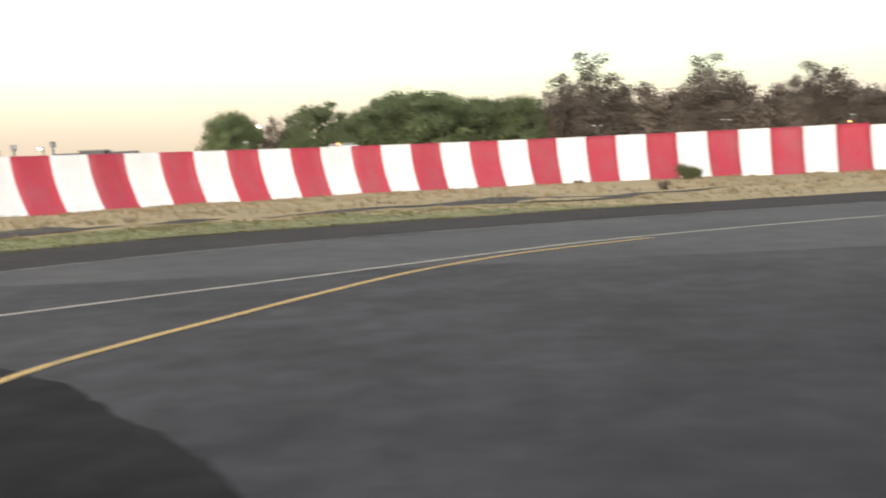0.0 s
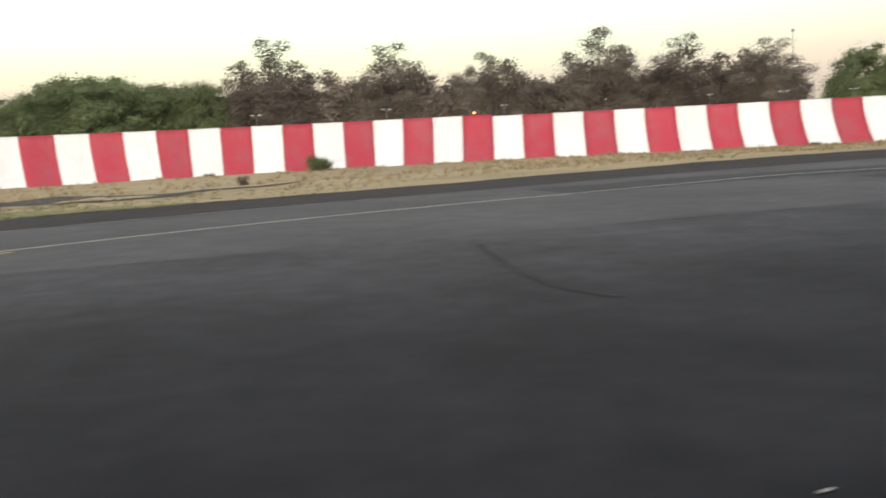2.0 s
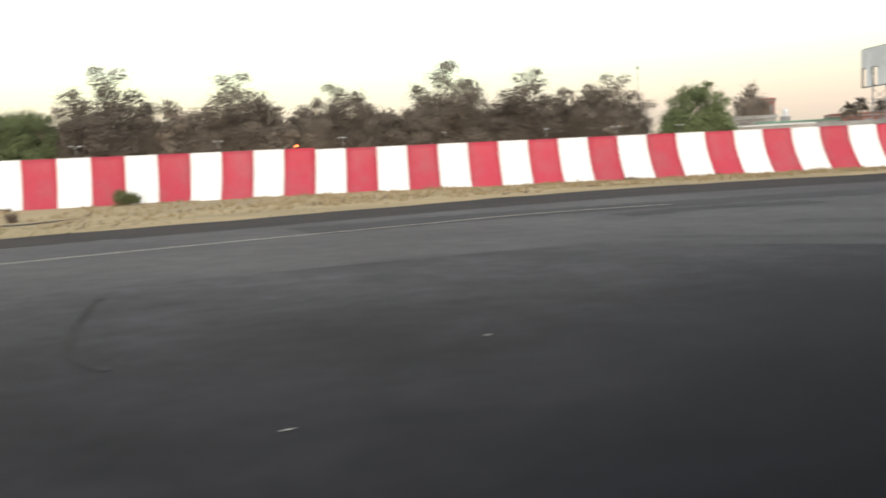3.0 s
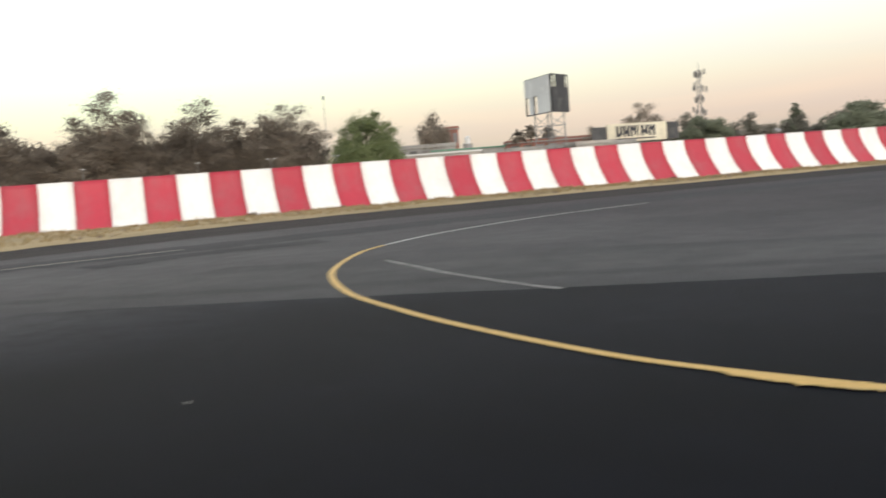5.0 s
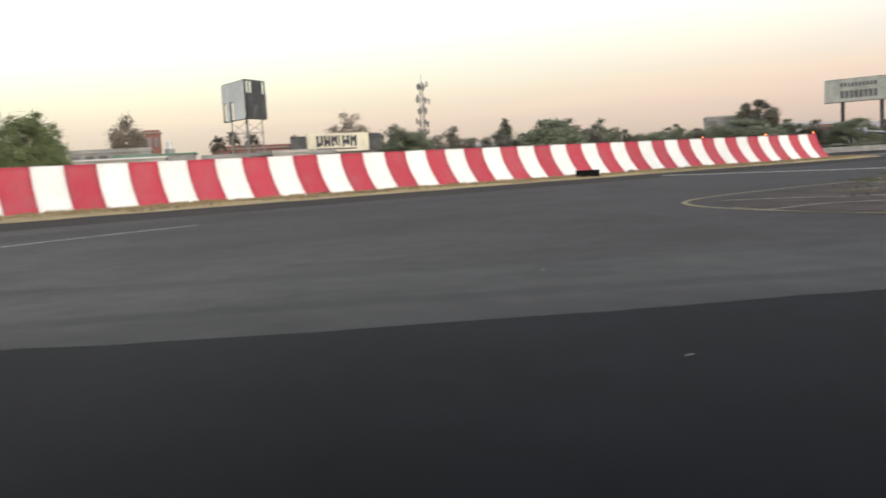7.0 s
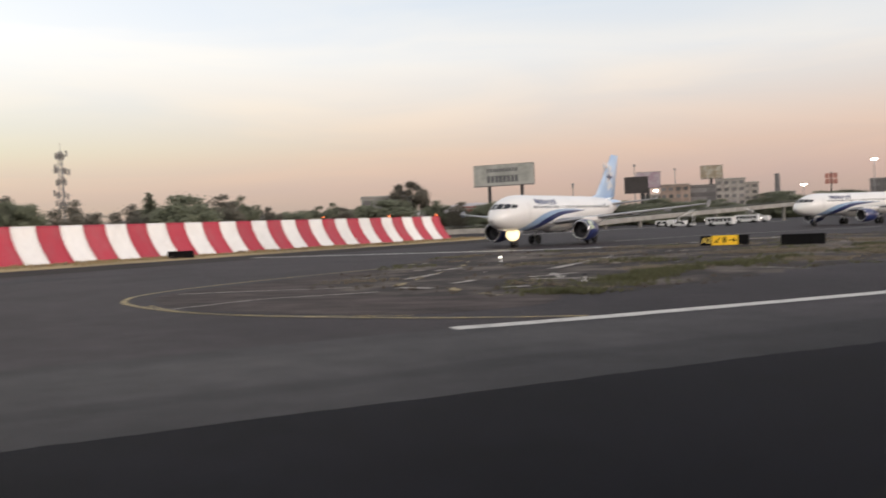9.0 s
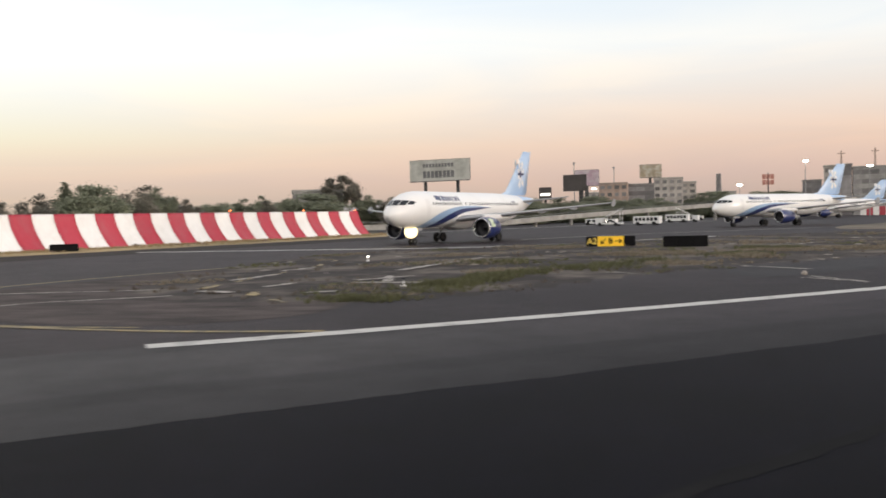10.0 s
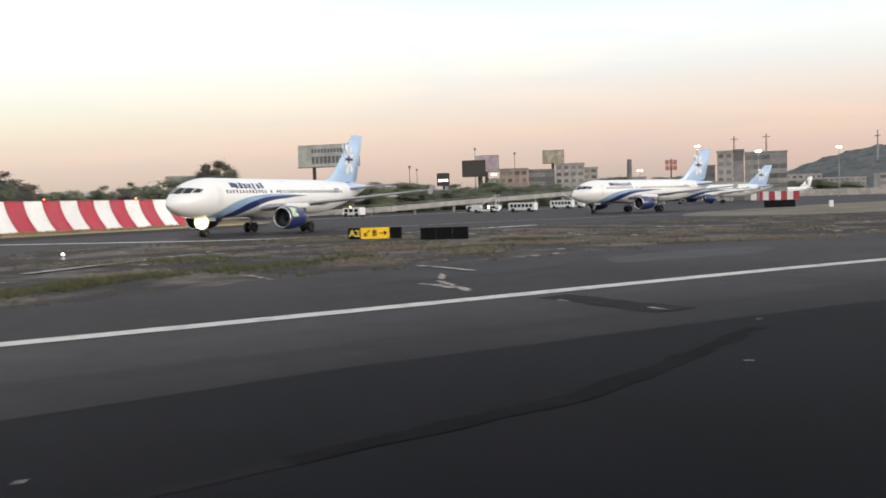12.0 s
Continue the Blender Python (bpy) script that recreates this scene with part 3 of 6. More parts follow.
fence = thing("blast_fence", Matrix.Identity(4), "curved concave jet blast fence with red and white stripes", "fence")
k = math.floor((0 - U0) / (PITCH / 2)) + 1
ROWS_Q = 9
while U0 + k * PITCH / 2 < top_u[-1] - 0.1:
    ua, ub = U0 + k * PITCH / 2, min(U0 + (k + 1) * PITCH / 2, top_u[-1])
    spans = [(ua, ub)]
    if ua < STEP_U < ub:
        spans = [(ua, STEP_U - 0.001), (STEP_U + 0.001, ub)]
    for ua, ub in spans:
        verts, faces, cols = [], [], 4
        for side in (0.0, 0.16):
            for c in range(cols + 1):
                for r in range(ROWS_Q + 1):
                    verts.append(fence_at(ua + 0.006 + (ub - ua - 0.012) * c / cols, r / ROWS_Q, side))
        n = (cols + 1) * (ROWS_Q + 1)
        for c in range(cols):
            for r in range(ROWS_Q):
                i = c * (ROWS_Q + 1) + r
                faces.append((i, i + ROWS_Q + 1, i + ROWS_Q + 2, i + 1))
                faces.append((n + i, n + i + 1, n + i + ROWS_Q + 2, n + i + ROWS_Q + 1))
            i = c * (ROWS_Q + 1) + ROWS_Q
            faces.append((i, i + ROWS_Q + 1, n + i + ROWS_Q + 1, n + i))
        for c in (0, cols):
            for r in range(ROWS_Q):
                i = c * (ROWS_Q + 1) + r
                faces.append((i, i + 1, n + i + 1, n + i))
        red = k % 2 == 0
        put("panel", mesh("panel", verts, faces, wall_red if red else wall_white, True), fence, None, "red painted panel" if red else "white painted panel")
    k += 1

# red warning lights on the fence
lamp_red = glow("red_lamp", (1.0, 0.16, 0.04), 14)
# the one at -13.2 stands in for a truck lamp behind the fence
for kk in (-4.8, 20.05, 22.9, 25.3, -13.2):
    u = U0 + kk * PITCH
    x, y, z = fence_at(u, 1.0)
    lightm = thing("warning_light", pose(x, y, z), "small red warning light on the fence top", "warning light", "warning lights on the fence")
    part("post", rod(bmesh.new(), (0, 0, -0.25), (0, 0, 0.16), 0.03), dark_steel, lightm)
    bm = bmesh.new()
    bmesh.ops.create_uvsphere(bm, u_segments=10, v_segments=6, radius=0.11, matrix=Matrix.Translation((0, 0, 0.25)) @ Matrix.Diagonal((1, 1, 0.8, 1)))
    part("lens", bm, lamp_red, lightm, "glowing red lens", True)


# ---- dry grass bank along the fence ----
def bank_height(x, y, k):
    return 0.16 * k * (0.75 + 0.9 * noise.noise((x * 0.16, y * 0.16, 3)) + 0.5 * noise.noise((x * 0.7, y * 0.7, 8)))


rng = np.random.default_rng(7)
el, eu = spline(GRASS_EDGE, 1.2)
verts, faces, NC = [], [], 16
for i, (x, y) in enumerate(el):
    j = int(np.argmin(np.hypot(top_line[:, 0] + face[:, 0] * 2.6 - x, top_line[:, 1] + face[:, 1] * 2.6 - y)))
    # match by share of length so that the bank spreads evenly
    f = top_u[0] + (top_u[-1] - top_u[0]) * eu[i] / eu[-1]
    uu = 0.65 * top_u[j] + 0.35 * f
    bx, by, _ = fence_at(float(uu), 0.06)
    x += 0.5 * noise.noise((x * 0.25, y * 0.25, 1)) * 2
    y += 0.5 * noise.noise((x * 0.25, y * 0.25, 5)) * 2
    for c in range(NC + 1):
        s = c / NC
        px_, py_ = x + (bx - x) * s, y + (by - y) * s
        rise = min(1.0, s * 6) if c else 0
        verts.append((px_, py_, 0.012 + bank_height(px_, py_, rise) + 0.10 * rise))
for i in range(len(el) - 1):
    for c in range(NC):
        p = i * (NC + 1) + c
        faces.append((p, p + NC + 1, p + NC + 2, p + 1))
bank = tagged(new("grass_bank", mesh("grass_bank", verts, faces, dry_grass, True)), "strip of dry yellow grass along the fence", "grass", kind="structure")
BANK = np.array(verts).reshape(len(el), NC + 1, 3)


# bare dark soil shows in a broken gash between the green fringe and the straw
verts, faces = [], []
for i in range(len(el)):
    x, y = el[i]
    if not -70 < x < 20:
        continue
    open_ = max(0.0, 0.10 + 0.24 * noise.noise((x * 0.17, y * 0.17, 6))) * min(1.0, (20 - x) / 16)
    mid_ = 0.24 + 0.09 * noise.noise((x * 0.13, y * 0.13, 2))
    for s in (mid_ - open_ / 2 + 0.02 * noise.noise((x, y, 1)), mid_ + open_ / 2 + 0.03 * noise.noise((x, y, 7))):
        c0 = int(s * NC)
        q = BANK[i, c0] + (BANK[i, c0 + 1] - BANK[i, c0]) * (s * NC - c0)
        verts.append((q[0], q[1], q[2] + 0.035))
for i in range(len(verts) // 2 - 1):
    faces.append((2 * i, 2 * i + 2, 2 * i + 3, 2 * i + 1))
tagged(new("soil_gash", mesh("soil_gash", verts, faces, soil, True)), "dark bare soil gash in the grass bank", "soil", kind="structure")


# low green growth covers the foot of the bank along the asphalt, thinning out eastwards
verts, faces = [], []
for i in range(len(el)):
    x, y = el[i]
    if not -84 < x < 14:
        continue
    reach = max(0.012, (0.15 + 0.10 * noise.noise((x * 0.2, y * 0.2, 12)) + 0.04 * noise.noise((x * 1.1, y * 1.1, 3))) * min(1.0, (14 - x) / 18))
    for s in (0.004, reach * 0.5, reach):
        c0 = int(s * NC)
        q = BANK[i, c0] + (BANK[i, c0 + 1] - BANK[i, c0]) * (s * NC - c0)
        verts.append((q[0], q[1], q[2] + 0.03))
for i in range(len(verts) // 3 - 1):
    for c in (0, 1):
        p = 3 * i + c
        faces.append((p, p + 3, p + 4, p + 1))
tagged(new("green_fringe", mesh("green_fringe", verts, faces, green_growth, True)), "low olive green growth along the asphalt edge", "grass", kind="structure")


def tufts(name, places, mat, high, label, seed, blades=7, spread=0.16):
    """Grass tufts, each of some bent blades, as one mesh."""
    rng = np.random.default_rng(seed)
    verts, faces = [], []
    for x, y, z, s in places:
        for _ in range(blades):
            a = rng.uniform(0, 2 * math.pi)
            r = rng.uniform(0, spread) * s
            h = high * s * rng.uniform(0.5, 1.2)
            lean = rng.uniform(0.1, 0.7) * h
            w = 0.03 * s
            bx, by = x + r * math.cos(a), y + r * math.sin(a)
            i = len(verts)
            ca, sa = math.cos(a), math.sin(a)
            verts += [(bx - sa * w, by + ca * w, z), (bx + sa * w, by - ca * w, z), (bx + ca * lean, by + sa * lean, z + h)]
            faces.append((i, i + 1, i + 2))
    return tagged(new(name, mesh(name, verts, faces, mat)), label, "grass", kind="stuff")


def scatter(n, seed, lo=0.0, hi=1.0, patchy=0.0, scale=(0.5, 1.5)):
    rng = np.random.default_rng(seed)
    out = []
    while len(out) < n:
        i = rng.integers(0, len(el) - 1)
        c = rng.uniform(lo, hi) * NC
        c0 = min(int(c), NC - 1)
        p = BANK[i, c0] + (BANK[i, c0 + 1] - BANK[i, c0]) * (c - c0)
        if p[0] < 18 and 0.17 < c / NC < 0.27 + 0.05 * noise.noise((p[0] * 0.4, p[1] * 0.4, 4)):
            continue
        if hi < 0.2 and p[0] > rng.normal(4, 12):
            continue
        if patchy and noise.noise((p[0] * 0.12, p[1] * 0.3, seed)) < patchy:
            continue
        out.append((p[0] + rng.normal() * 0.4, p[1] + rng.normal() * 0.4, p[2] - 0.02, rng.uniform(*scale)))
    return out


tufts("dry_grass_tufts", scatter(9000, 21, 0.12, 1.0), straw, 0.24, "dry straw-coloured grass tufts on the bank", 3)
tufts("green_grass_tufts", scatter(16000, 22, 0.0, 0.17, -0.35, (0.4, 1.1)), weed, 0.12, "short green weeds along the asphalt edge", 4)
tufts("dark_dry_tufts", scatter(500, 23, 0.05, 0.5, 0.2, (0.6, 1.5)), leaf_pale, 0.28, "brown dead weeds in the dry grass", 5)


# ---- rough island between the taxiways ----
ISLAND = [(96, -0.5), (91.8, -6), (91.5, -12.5), (94.5, -17.2), (100, -21), (107, -24.5), (113, -29), (119, -35), (128, -43), (137, -58), (150, -80), (200, -128), (206, -86), (190, -52), (172, -27), (158, -13), (147, -3), (138, 4.5), (120, 5.0), (106, 3.5)]
cx, cy = np.mean([p[0] for p in ISLAND]), np.mean([p[1] for p in ISLAND])
il, _ = spline(ISLAND + [ISLAND[0]], 1.3)
pts = [Vector((x, y)) for x, y in il[:-1]]


def inside(x, y):
    hit = False
    for i in range(len(pts)):
        a, b = pts[i - 1], pts[i]
        if (a.y > y) != (b.y > y) and x < (b.x - a.x) * (y - a.y) / (b.y - a.y) + a.x:
            hit = not hit
    return hit


def island_z(x, y):
    e = min((p - Vector((x, y))).length for p in pts[::2])
    k = max(0.0, min(1.0, (e - 1.3) / 5.0))
    near = math.exp(-((x - 138) ** 2 + (y + 22) ** 2) / 160)
    return 0.005 + k * (0.05 + 0.2 * near + 0.05 * noise.noise((x * 0.12, y * 0.12, 2)) + 0.05 * noise.noise((x * 0.6, y * 0.6, 4)))


STEP = 1.25
gx = np.arange(90, 208, STEP)
gy = np.arange(-130, 10, STEP)
ids, verts, faces = {}, [], []
for i, x in enumerate(gx):
    for j, y in enumerate(gy):
        if inside(x, y):
            ids[i, j] = len(verts)
            verts.append((x, y, island_z(x, y)))
for (i, j) in list(ids):
    q = [(i, j), (i + 1, j), (i + 1, j + 1), (i, j + 1)]
    if all(c in ids for c in q):
        faces.append([ids[c] for c in q])
island = tagged(new("rough_island", mesh("rough_island", verts, faces, rubble, True)), "rough ground with broken asphalt, dirt and dry weeds", "ground", kind="structure")
ivs = np.array(verts)


def island_scatter(n, seed, bias, scale=(0.5, 1.5)):
    rng = np.random.default_rng(seed)
    out = []
    while len(out) < n:
        x, y, z = ivs[rng.integers(0, len(ivs))] + np.array([rng.uniform(-.6, .6), rng.uniform(-.6, .6), -0.02])
        if noise.noise((x * 0.14, y * 0.14, seed)) > bias and (x < 150 or rng.random() < 0.4):
            out.append((x, y, z, rng.uniform(*scale)))
    return out


tufts("island_straw_tufts", island_scatter(2600, 41, 0.28), island_straw, 0.13, "dry straw tufts on the rough island", 6)
tufts("island_weed_tufts", island_scatter(1500, 42, 0.3), island_weed, 0.13, "low green weeds on the rough island", 7)
tufts("island_dead_tufts", island_scatter(900, 43, 0.1, (0.6, 1.6)), island_dead, 0.15, "brown dead weeds on the rough island", 8)



def clumps_of(spots, seed):
    """Places of weeds gathered round spots (x, y, reach along x, reach along y, number)."""
    rng = np.random.default_rng(seed)
    out = []
    for x, y, rx, ry, n in spots:
        for _ in range(n):
            px_, py_ = x + rng.normal() * rx, y + rng.normal() * ry
            out.append((px_, py_, (island_z(px_, py_) if inside(px_, py_) else 0.01) - 0.02, rng.uniform(0.5, 1.4)))
    return out


tufts("green_weed_patches", clumps_of([(100.6, -15.0, 0.9, 0.7, 420), (104.4, -16.2, 1.4, 0.6, 620), (108, -17.4, 0.9, 0.6, 160), (114.5, -21.5, 1.6, 0.9, 110), (119, -23.5, 1.5, 0.9, 90), (93.6, -13.3, 0.6, 0.9, 220), (97.5, -15.2, 0.7, 1.0, 80), (133.2, -31.0, 0.7, 0.7, 260), (133.6, -33.6, 0.6, 0.6, 220), (112, -20, 1.5, 1.5, 240), (118.5, -14, 1.4, 1.6, 200), (124, -29, 1.2, 1.2, 200)], 51), island_weed, 0.2, "patches of low green weeds on the rough ground", 9)
tufts("straw_weed_patches", clumps_of([(139.3, -15.6, 0.8, 0.9, 300), (130.2, -32.4, 0.8, 1.6, 420), (133.2, -36.8, 0.9, 1.5, 420), (131.0, -42.0, 0.7, 1.7, 380), (132.2, -47.2, 0.8, 1.8, 340), (122.5, -29.6, 1.4, 0.8, 320), (127, -24.2, 1.2, 1.8, 320), (143, -20, 1.5, 1.2, 300), (126.5, -21.5, 1.2, 1.8, 260), (148, -33, 2, 2, 300), (130, -8.5, 1.2, 1.8, 220), (116, -25.5, 1.0, 1.4, 160), (109.5, -16, 1.0, 1.2, 160), (146, -45, 2, 2.4, 260)], 52), island_straw, 0.17, "patches of dry straw weeds on the rough ground", 10)
for i, (x, y, dx, dy, w) in enumerate([(98.2, -3.9, 2.2, 0.3, 0.4), (102.5, -3.4, 2.2, 0.3, 0.22), (107.4, -2.9, 3.4, 0.4, 0.2), (115.9, -2.2, 3.0, 0.6, 0.2), (122.5, -0.8, 3.0, 0.6, 0.2), (94.8, -8.2, 1.9, 0.9, 0.45), (92.4, -10.8, 1.0, 1.2, 0.3), (99.2, -6.6, 2.2, -0.6, 0.4), (103.0, -9.8, 3.0, -2.0, 0.3), (111.7, -1.8, 5.8, -1.2, 0.5), (110.5, -9.6, 15.5, -1.9, 0.6), (101.8, -10.0, -0.3, -3.9, 0.55), (106.2, -10.4, -4.1, -1.2, 0.45), (103.9, -2.5, 4.8, -0.3, 0.5), (97.1, -4.5, -0.7, -2.0, 0.6), (96.2, -9.9, 0.6, -1.2, 0.5), (104.8, -30.6, -3.6, -1.7, 0.16), (103.6, -30.3, -1.0, -0.9, 0.2), (103.0, -31.0, -2.2, -1.5, 0.13), (97.9, -35.5, -0.42, -0.38, 0.10), (95.9, -37.9, -0.62, -0.52, 0.14), (112.5, -28.5, -3.5, -3.0, 0.25), (108.5, -21.5, -2.5, -2.4, 0.2), (121, -9, 4, -4.6, 0.3), (127.5, -27, 2.4, -3.4, 0.3), (131, -33.5, 1.2, -3.0, 0.35)]):
    z = island_z(x + dx / 2, y + dy / 2) + 0.03 if inside(x, y) else 0.02
    ribbon("broken_white_mark", [(x, y), (x + dx / 2 + 0.05, y + dy / 2 - 0.05), (x + dx, y + dy)], w, z, paint_faded if i < 7 else paint_pale, "thin broken yellow paint mark" if i < 7 else "thin broken white paint mark", ragged=0.09, step=0.45, seed=60 + i)


# broken lumps of asphalt and stones lying on the rough ground
def lump_mesh(seed):
    r_ = np.random.default_rng(seed)
    bm = bmesh.new()
    bmesh.ops.create_icosphere(bm, subdivisions=1, radius=0.5)
    for v in bm.verts:
        v.co *= r_.uniform(0.7, 1.25)
        v.co.z = max(-0.1, v.co.z) * 0.55
    me = bpy.data.meshes.new("stone")
    bm.to_mesh(me)
    bm.free()
    me.materials.append(stone_pale if seed % 3 else stone_dark)
    return me


stone_pale = material("pale_stone", (0.30, 0.27, 0.24), rough=0.9, vary=0.25, size=2, random=0.3)
stone_dark = material("dark_stone", (0.075, 0.068, 0.064), rough=0.95, vary=0.25, size=2, random=0.3)
LUMPS = [lump_mesh(s) for s in range(6)]
r_ = np.random.default_rng(91)
count = 0
while count < 150:
    x, y = r_.uniform(100, 165), r_.uniform(-75, 4)
    if not inside(x, y) or noise.noise((x * 0.16, y * 0.16, 9)) < 0.05:
        continue
    s = r_.uniform(0.2, 0.75)
    ob = new("stone", LUMPS[count % 6])
    ob.matrix_world = pose(x, y, island_z(x, y) - 0.02, 0, 0, r_.uniform(0, 360)) @ Matrix.Diagonal((s * 1.5, s, s * 0.5, 1))
    tagged(ob, "broken lump of old paving on the rough ground" if count % 6 % 3 == 0 else "pale stone lying on the rough ground", "stone", "stones on the rough island")
    count += 1
ob = new("stone", LUMPS[1])
ob.matrix_world = pose(105.7, -30.7, 0.02, 0, 0, 20) @ Matrix.Diagonal((0.42, 0.36, 0.75, 1))
tagged(ob, "pale upright stone beside the broken paint mark", "stone", "stones on the rough island")

grass_far = material("far_dry_grass", (0.17, 0.14, 0.10), rough=0.95, second=(0.075, 0.065, 0.055), patch=0.46, patch_size=0.09, edge=0.12, vary=0.3, size=0.6, bump=0.5)
area("far_grass", [tuple(q) for q in spline([(203, -49), (193, -62), (190, -78), (196, -104), (214, -140), (300, -230), (420, -300), (470, -250), (330, -120), (246, -63), (222, -52), (203, -49)], 4)[0][:-1]], 0.012, grass_far, "tan strip of dry grass beyond the queue", "grass")

# ---- trees ----
def leaves(rng, clumps, count, size):
    """Leaf blades scattered through clumps (x, y, z, radius), small at each clump's skin and large within."""
    w = np.array([c[3] ** 2 for c in clumps])
    pick = rng.choice(len(clumps), count, p=w / w.sum())
    C = np.array(clumps)[pick]
    v = rng.normal(size=(count, 3))
    v /= np.linalg.norm(v, axis=1)[:, None]
    k = 0.25 + 0.85 * rng.random(count) ** 0.6
    loose = rng.random(count) < 0.38
    k = np.where(loose, k + 0.42 * np.abs(rng.normal(size=count)), k)
    k = np.minimum(1.9, k)
    r = C[:, 3] * k
    P = C[:, :3] + v * r[:, None] * np.array([1, 1, 0.8])
    a = rng.normal(size=(count, 3))
    a /= np.linalg.norm(a, axis=1)[:, None]
    b = np.cross(a, rng.normal(size=(count, 3)))
    b /= np.linalg.norm(b, axis=1)[:, None]
    s = (size * rng.uniform(0.6, 1.3, count) * np.maximum(0.7, 2.4 - 1.6 * k))[:, None]
    V = np.stack([P - a * s, P + b * s * 0.9, P + a * s], 1).reshape(-1, 3)
    F = np.arange(count * 3).reshape(-1, 3)
    return V, F


def tree(name, clumps, high, trunk, leaf, count, size, label, seed, limbs=7, category="tree"):
    rng = np.random.default_rng(seed)
    ob = thing(name, Matrix.Identity(4), label, category)
    bm = bmesh.new()
    lean = rng.normal(size=2) * 0.03 * high
    segs = 5
    prev = Vector((0, 0, -0.15))
    for i in range(1, segs + 1):
        f = i / segs
        q = Vector((lean[0] * f, lean[1] * f + 0.1 * math.sin(3 * f), high * 0.72 * f))
        rod(bm, prev, q, trunk * (1.15 - 0.85 * (f - 1 / segs)), trunk * (1.15 - 0.85 * f), 8)
        prev = q
    order = sorted(range(len(clumps)), key=lambda i: -clumps[i][3])[:limbs]
    for i in order:
        x, y, z, r = clumps[i]
        base = Vector((lean[0] * 0.5, lean[1] * 0.5, min(z * 0.62, high * 0.5)))
        mid = Vector((x * 0.55, y * 0.55, z * 0.82))
        rod(bm, base, mid, trunk * 0.42, trunk * 0.26, 6)
        rod(bm, mid, (x, y, z), trunk * 0.26, trunk * 0.08, 6)
    part("trunk", bm, bark, ob)
    V, F = leaves(rng, clumps, count, size)
    put("crown", mesh("crown", V, F, leaf), ob)
    return ob


def crown(rng, high, wide, low, n, rmin, rmax, top=0.8):
    """Clump centres of a crown: high, half width, height of the lowest leaves; widest below its middle."""
    out = []
    for i in range(n):
        f = rng.random()
        z = low + (high - low) * f
        w = wide * math.sin(math.pi * (0.14 + top * f)) ** 0.7 * rng.random() ** 0.42
        a = rng.uniform(0, 2 * math.pi)
        r = rng.uniform(rmin, rmax) * (1.1 - 0.4 * f)
        out.append((w * math.cos(a), w * math.sin(a), min(z, high - r * 0.7), r))
    return out


def dome(rng, high, wide, low, n, r):
    """Clump centres of a dense rounded crown: a lumpy shell, closed within."""
    out = []
    for i in range(n):
        f = (i + 0.5) / n
        e = math.asin(min(1.0, f * 1.02))
        a = i * 2.39996 + rng.uniform(-0.25, 0.25)
        q = rng.uniform(0.82, 1.03)
        rr = r * rng.uniform(0.6, 1.25)
        w = (wide - rr * 0.8) * q * math.cos(e) ** 0.8
        out.append((w * math.cos(a), w * math.sin(a), low + rr * 0.6 + (high - low - 1.5 * rr) * q * math.sin(e), rr))
    for _ in range(n):
        a, q = rng.uniform(0, 2 * math.pi), rng.random() ** 0.5
        top = low + (high - low) * 0.86 * math.sqrt(max(0.0, 1 - (0.9 * q) ** 2))
        out.append((wide * 0.74 * q * math.cos(a), wide * 0.74 * q * math.sin(a), rng.uniform(low, top), r * rng.uniform(0.9, 1.4)))
    return out


def heads(rng, high, wide, low, n, r):
    """Clump centres of a tree of several upright leafy heads, the middle ones highest, closed towards the ground."""
    out = []
    for k in range(n):
        a = 2 * math.pi * (k + rng.uniform(-0.3, 0.3)) / max(1, n - 1)
        q = 0.0 if k == 0 else rng.uniform(0.45, 1.0)
        top = high * (1.0 if k == 0 else rng.uniform(0.70, 0.97) - 0.14 * q)
        hx, hy = (wide - r) * q * math.cos(a), (wide - r) * q * math.sin(a)
        m = int((top - low) / (0.8 * r)) + 1
        for s in range(m):
            f = s / max(1, m - 1)
            w = 0.55 + 0.45 * f
            rr = r * (0.55 + 0.75 * math.sin(math.pi * (0.12 + 0.72 * f))) * rng.uniform(0.75, 1.15)
            out.append((hx * w + rng.normal() * 0.45 * r, hy * w + rng.normal() * 0.45 * r, min(low + (top - low) * f, top - 0.55 * rr), rr))
    for _ in range(n * 3):
        a, q = rng.uniform(0, 2 * math.pi), rng.random() ** 0.5
        out.append((wide * 0.8 * q * math.cos(a), wide * 0.8 * q * math.sin(a), rng.uniform(low, high * 0.5), r * rng.uniform(0.7, 1.2)))
    return out


KINDS = {}
for i in range(4):      # tall airy eucalyptus, 18 m
    r_ = np.random.default_rng(50 + i)
    KINDS["euc", i] = tree("eucalyptus_tree", heads(r_, 18, 6.4, 2.0, 10, 1.5), 18, 0.36, leaf_dark, 42000, 0.15, "tall brownish grey-green eucalyptus tree behind the fence", 60 + i, 12)
for i in range(2):      # lower, denser eucalyptus of the row behind
    r_ = np.random.default_rng(70 + i)
    KINDS["row", i] = tree("eucalyptus_tree", heads(r_, 12, 6.0, 1.0, 9, 1.7), 12, 0.3, leaf_dark, 16000, 0.26, "dense dark eucalyptus in the row behind", 75 + i)
for i in range(3):      # broad dense green tree, 13 m
    r_ = np.random.default_rng(80 + i)
    KINDS["green", i] = tree("green_tree", dome(r_, 13, 6.6, 0.8, 60, 1.35), 13, 0.36, leaf_green, 52000, 0.165, "dense rounded green tree behind the fence", 90 + i)
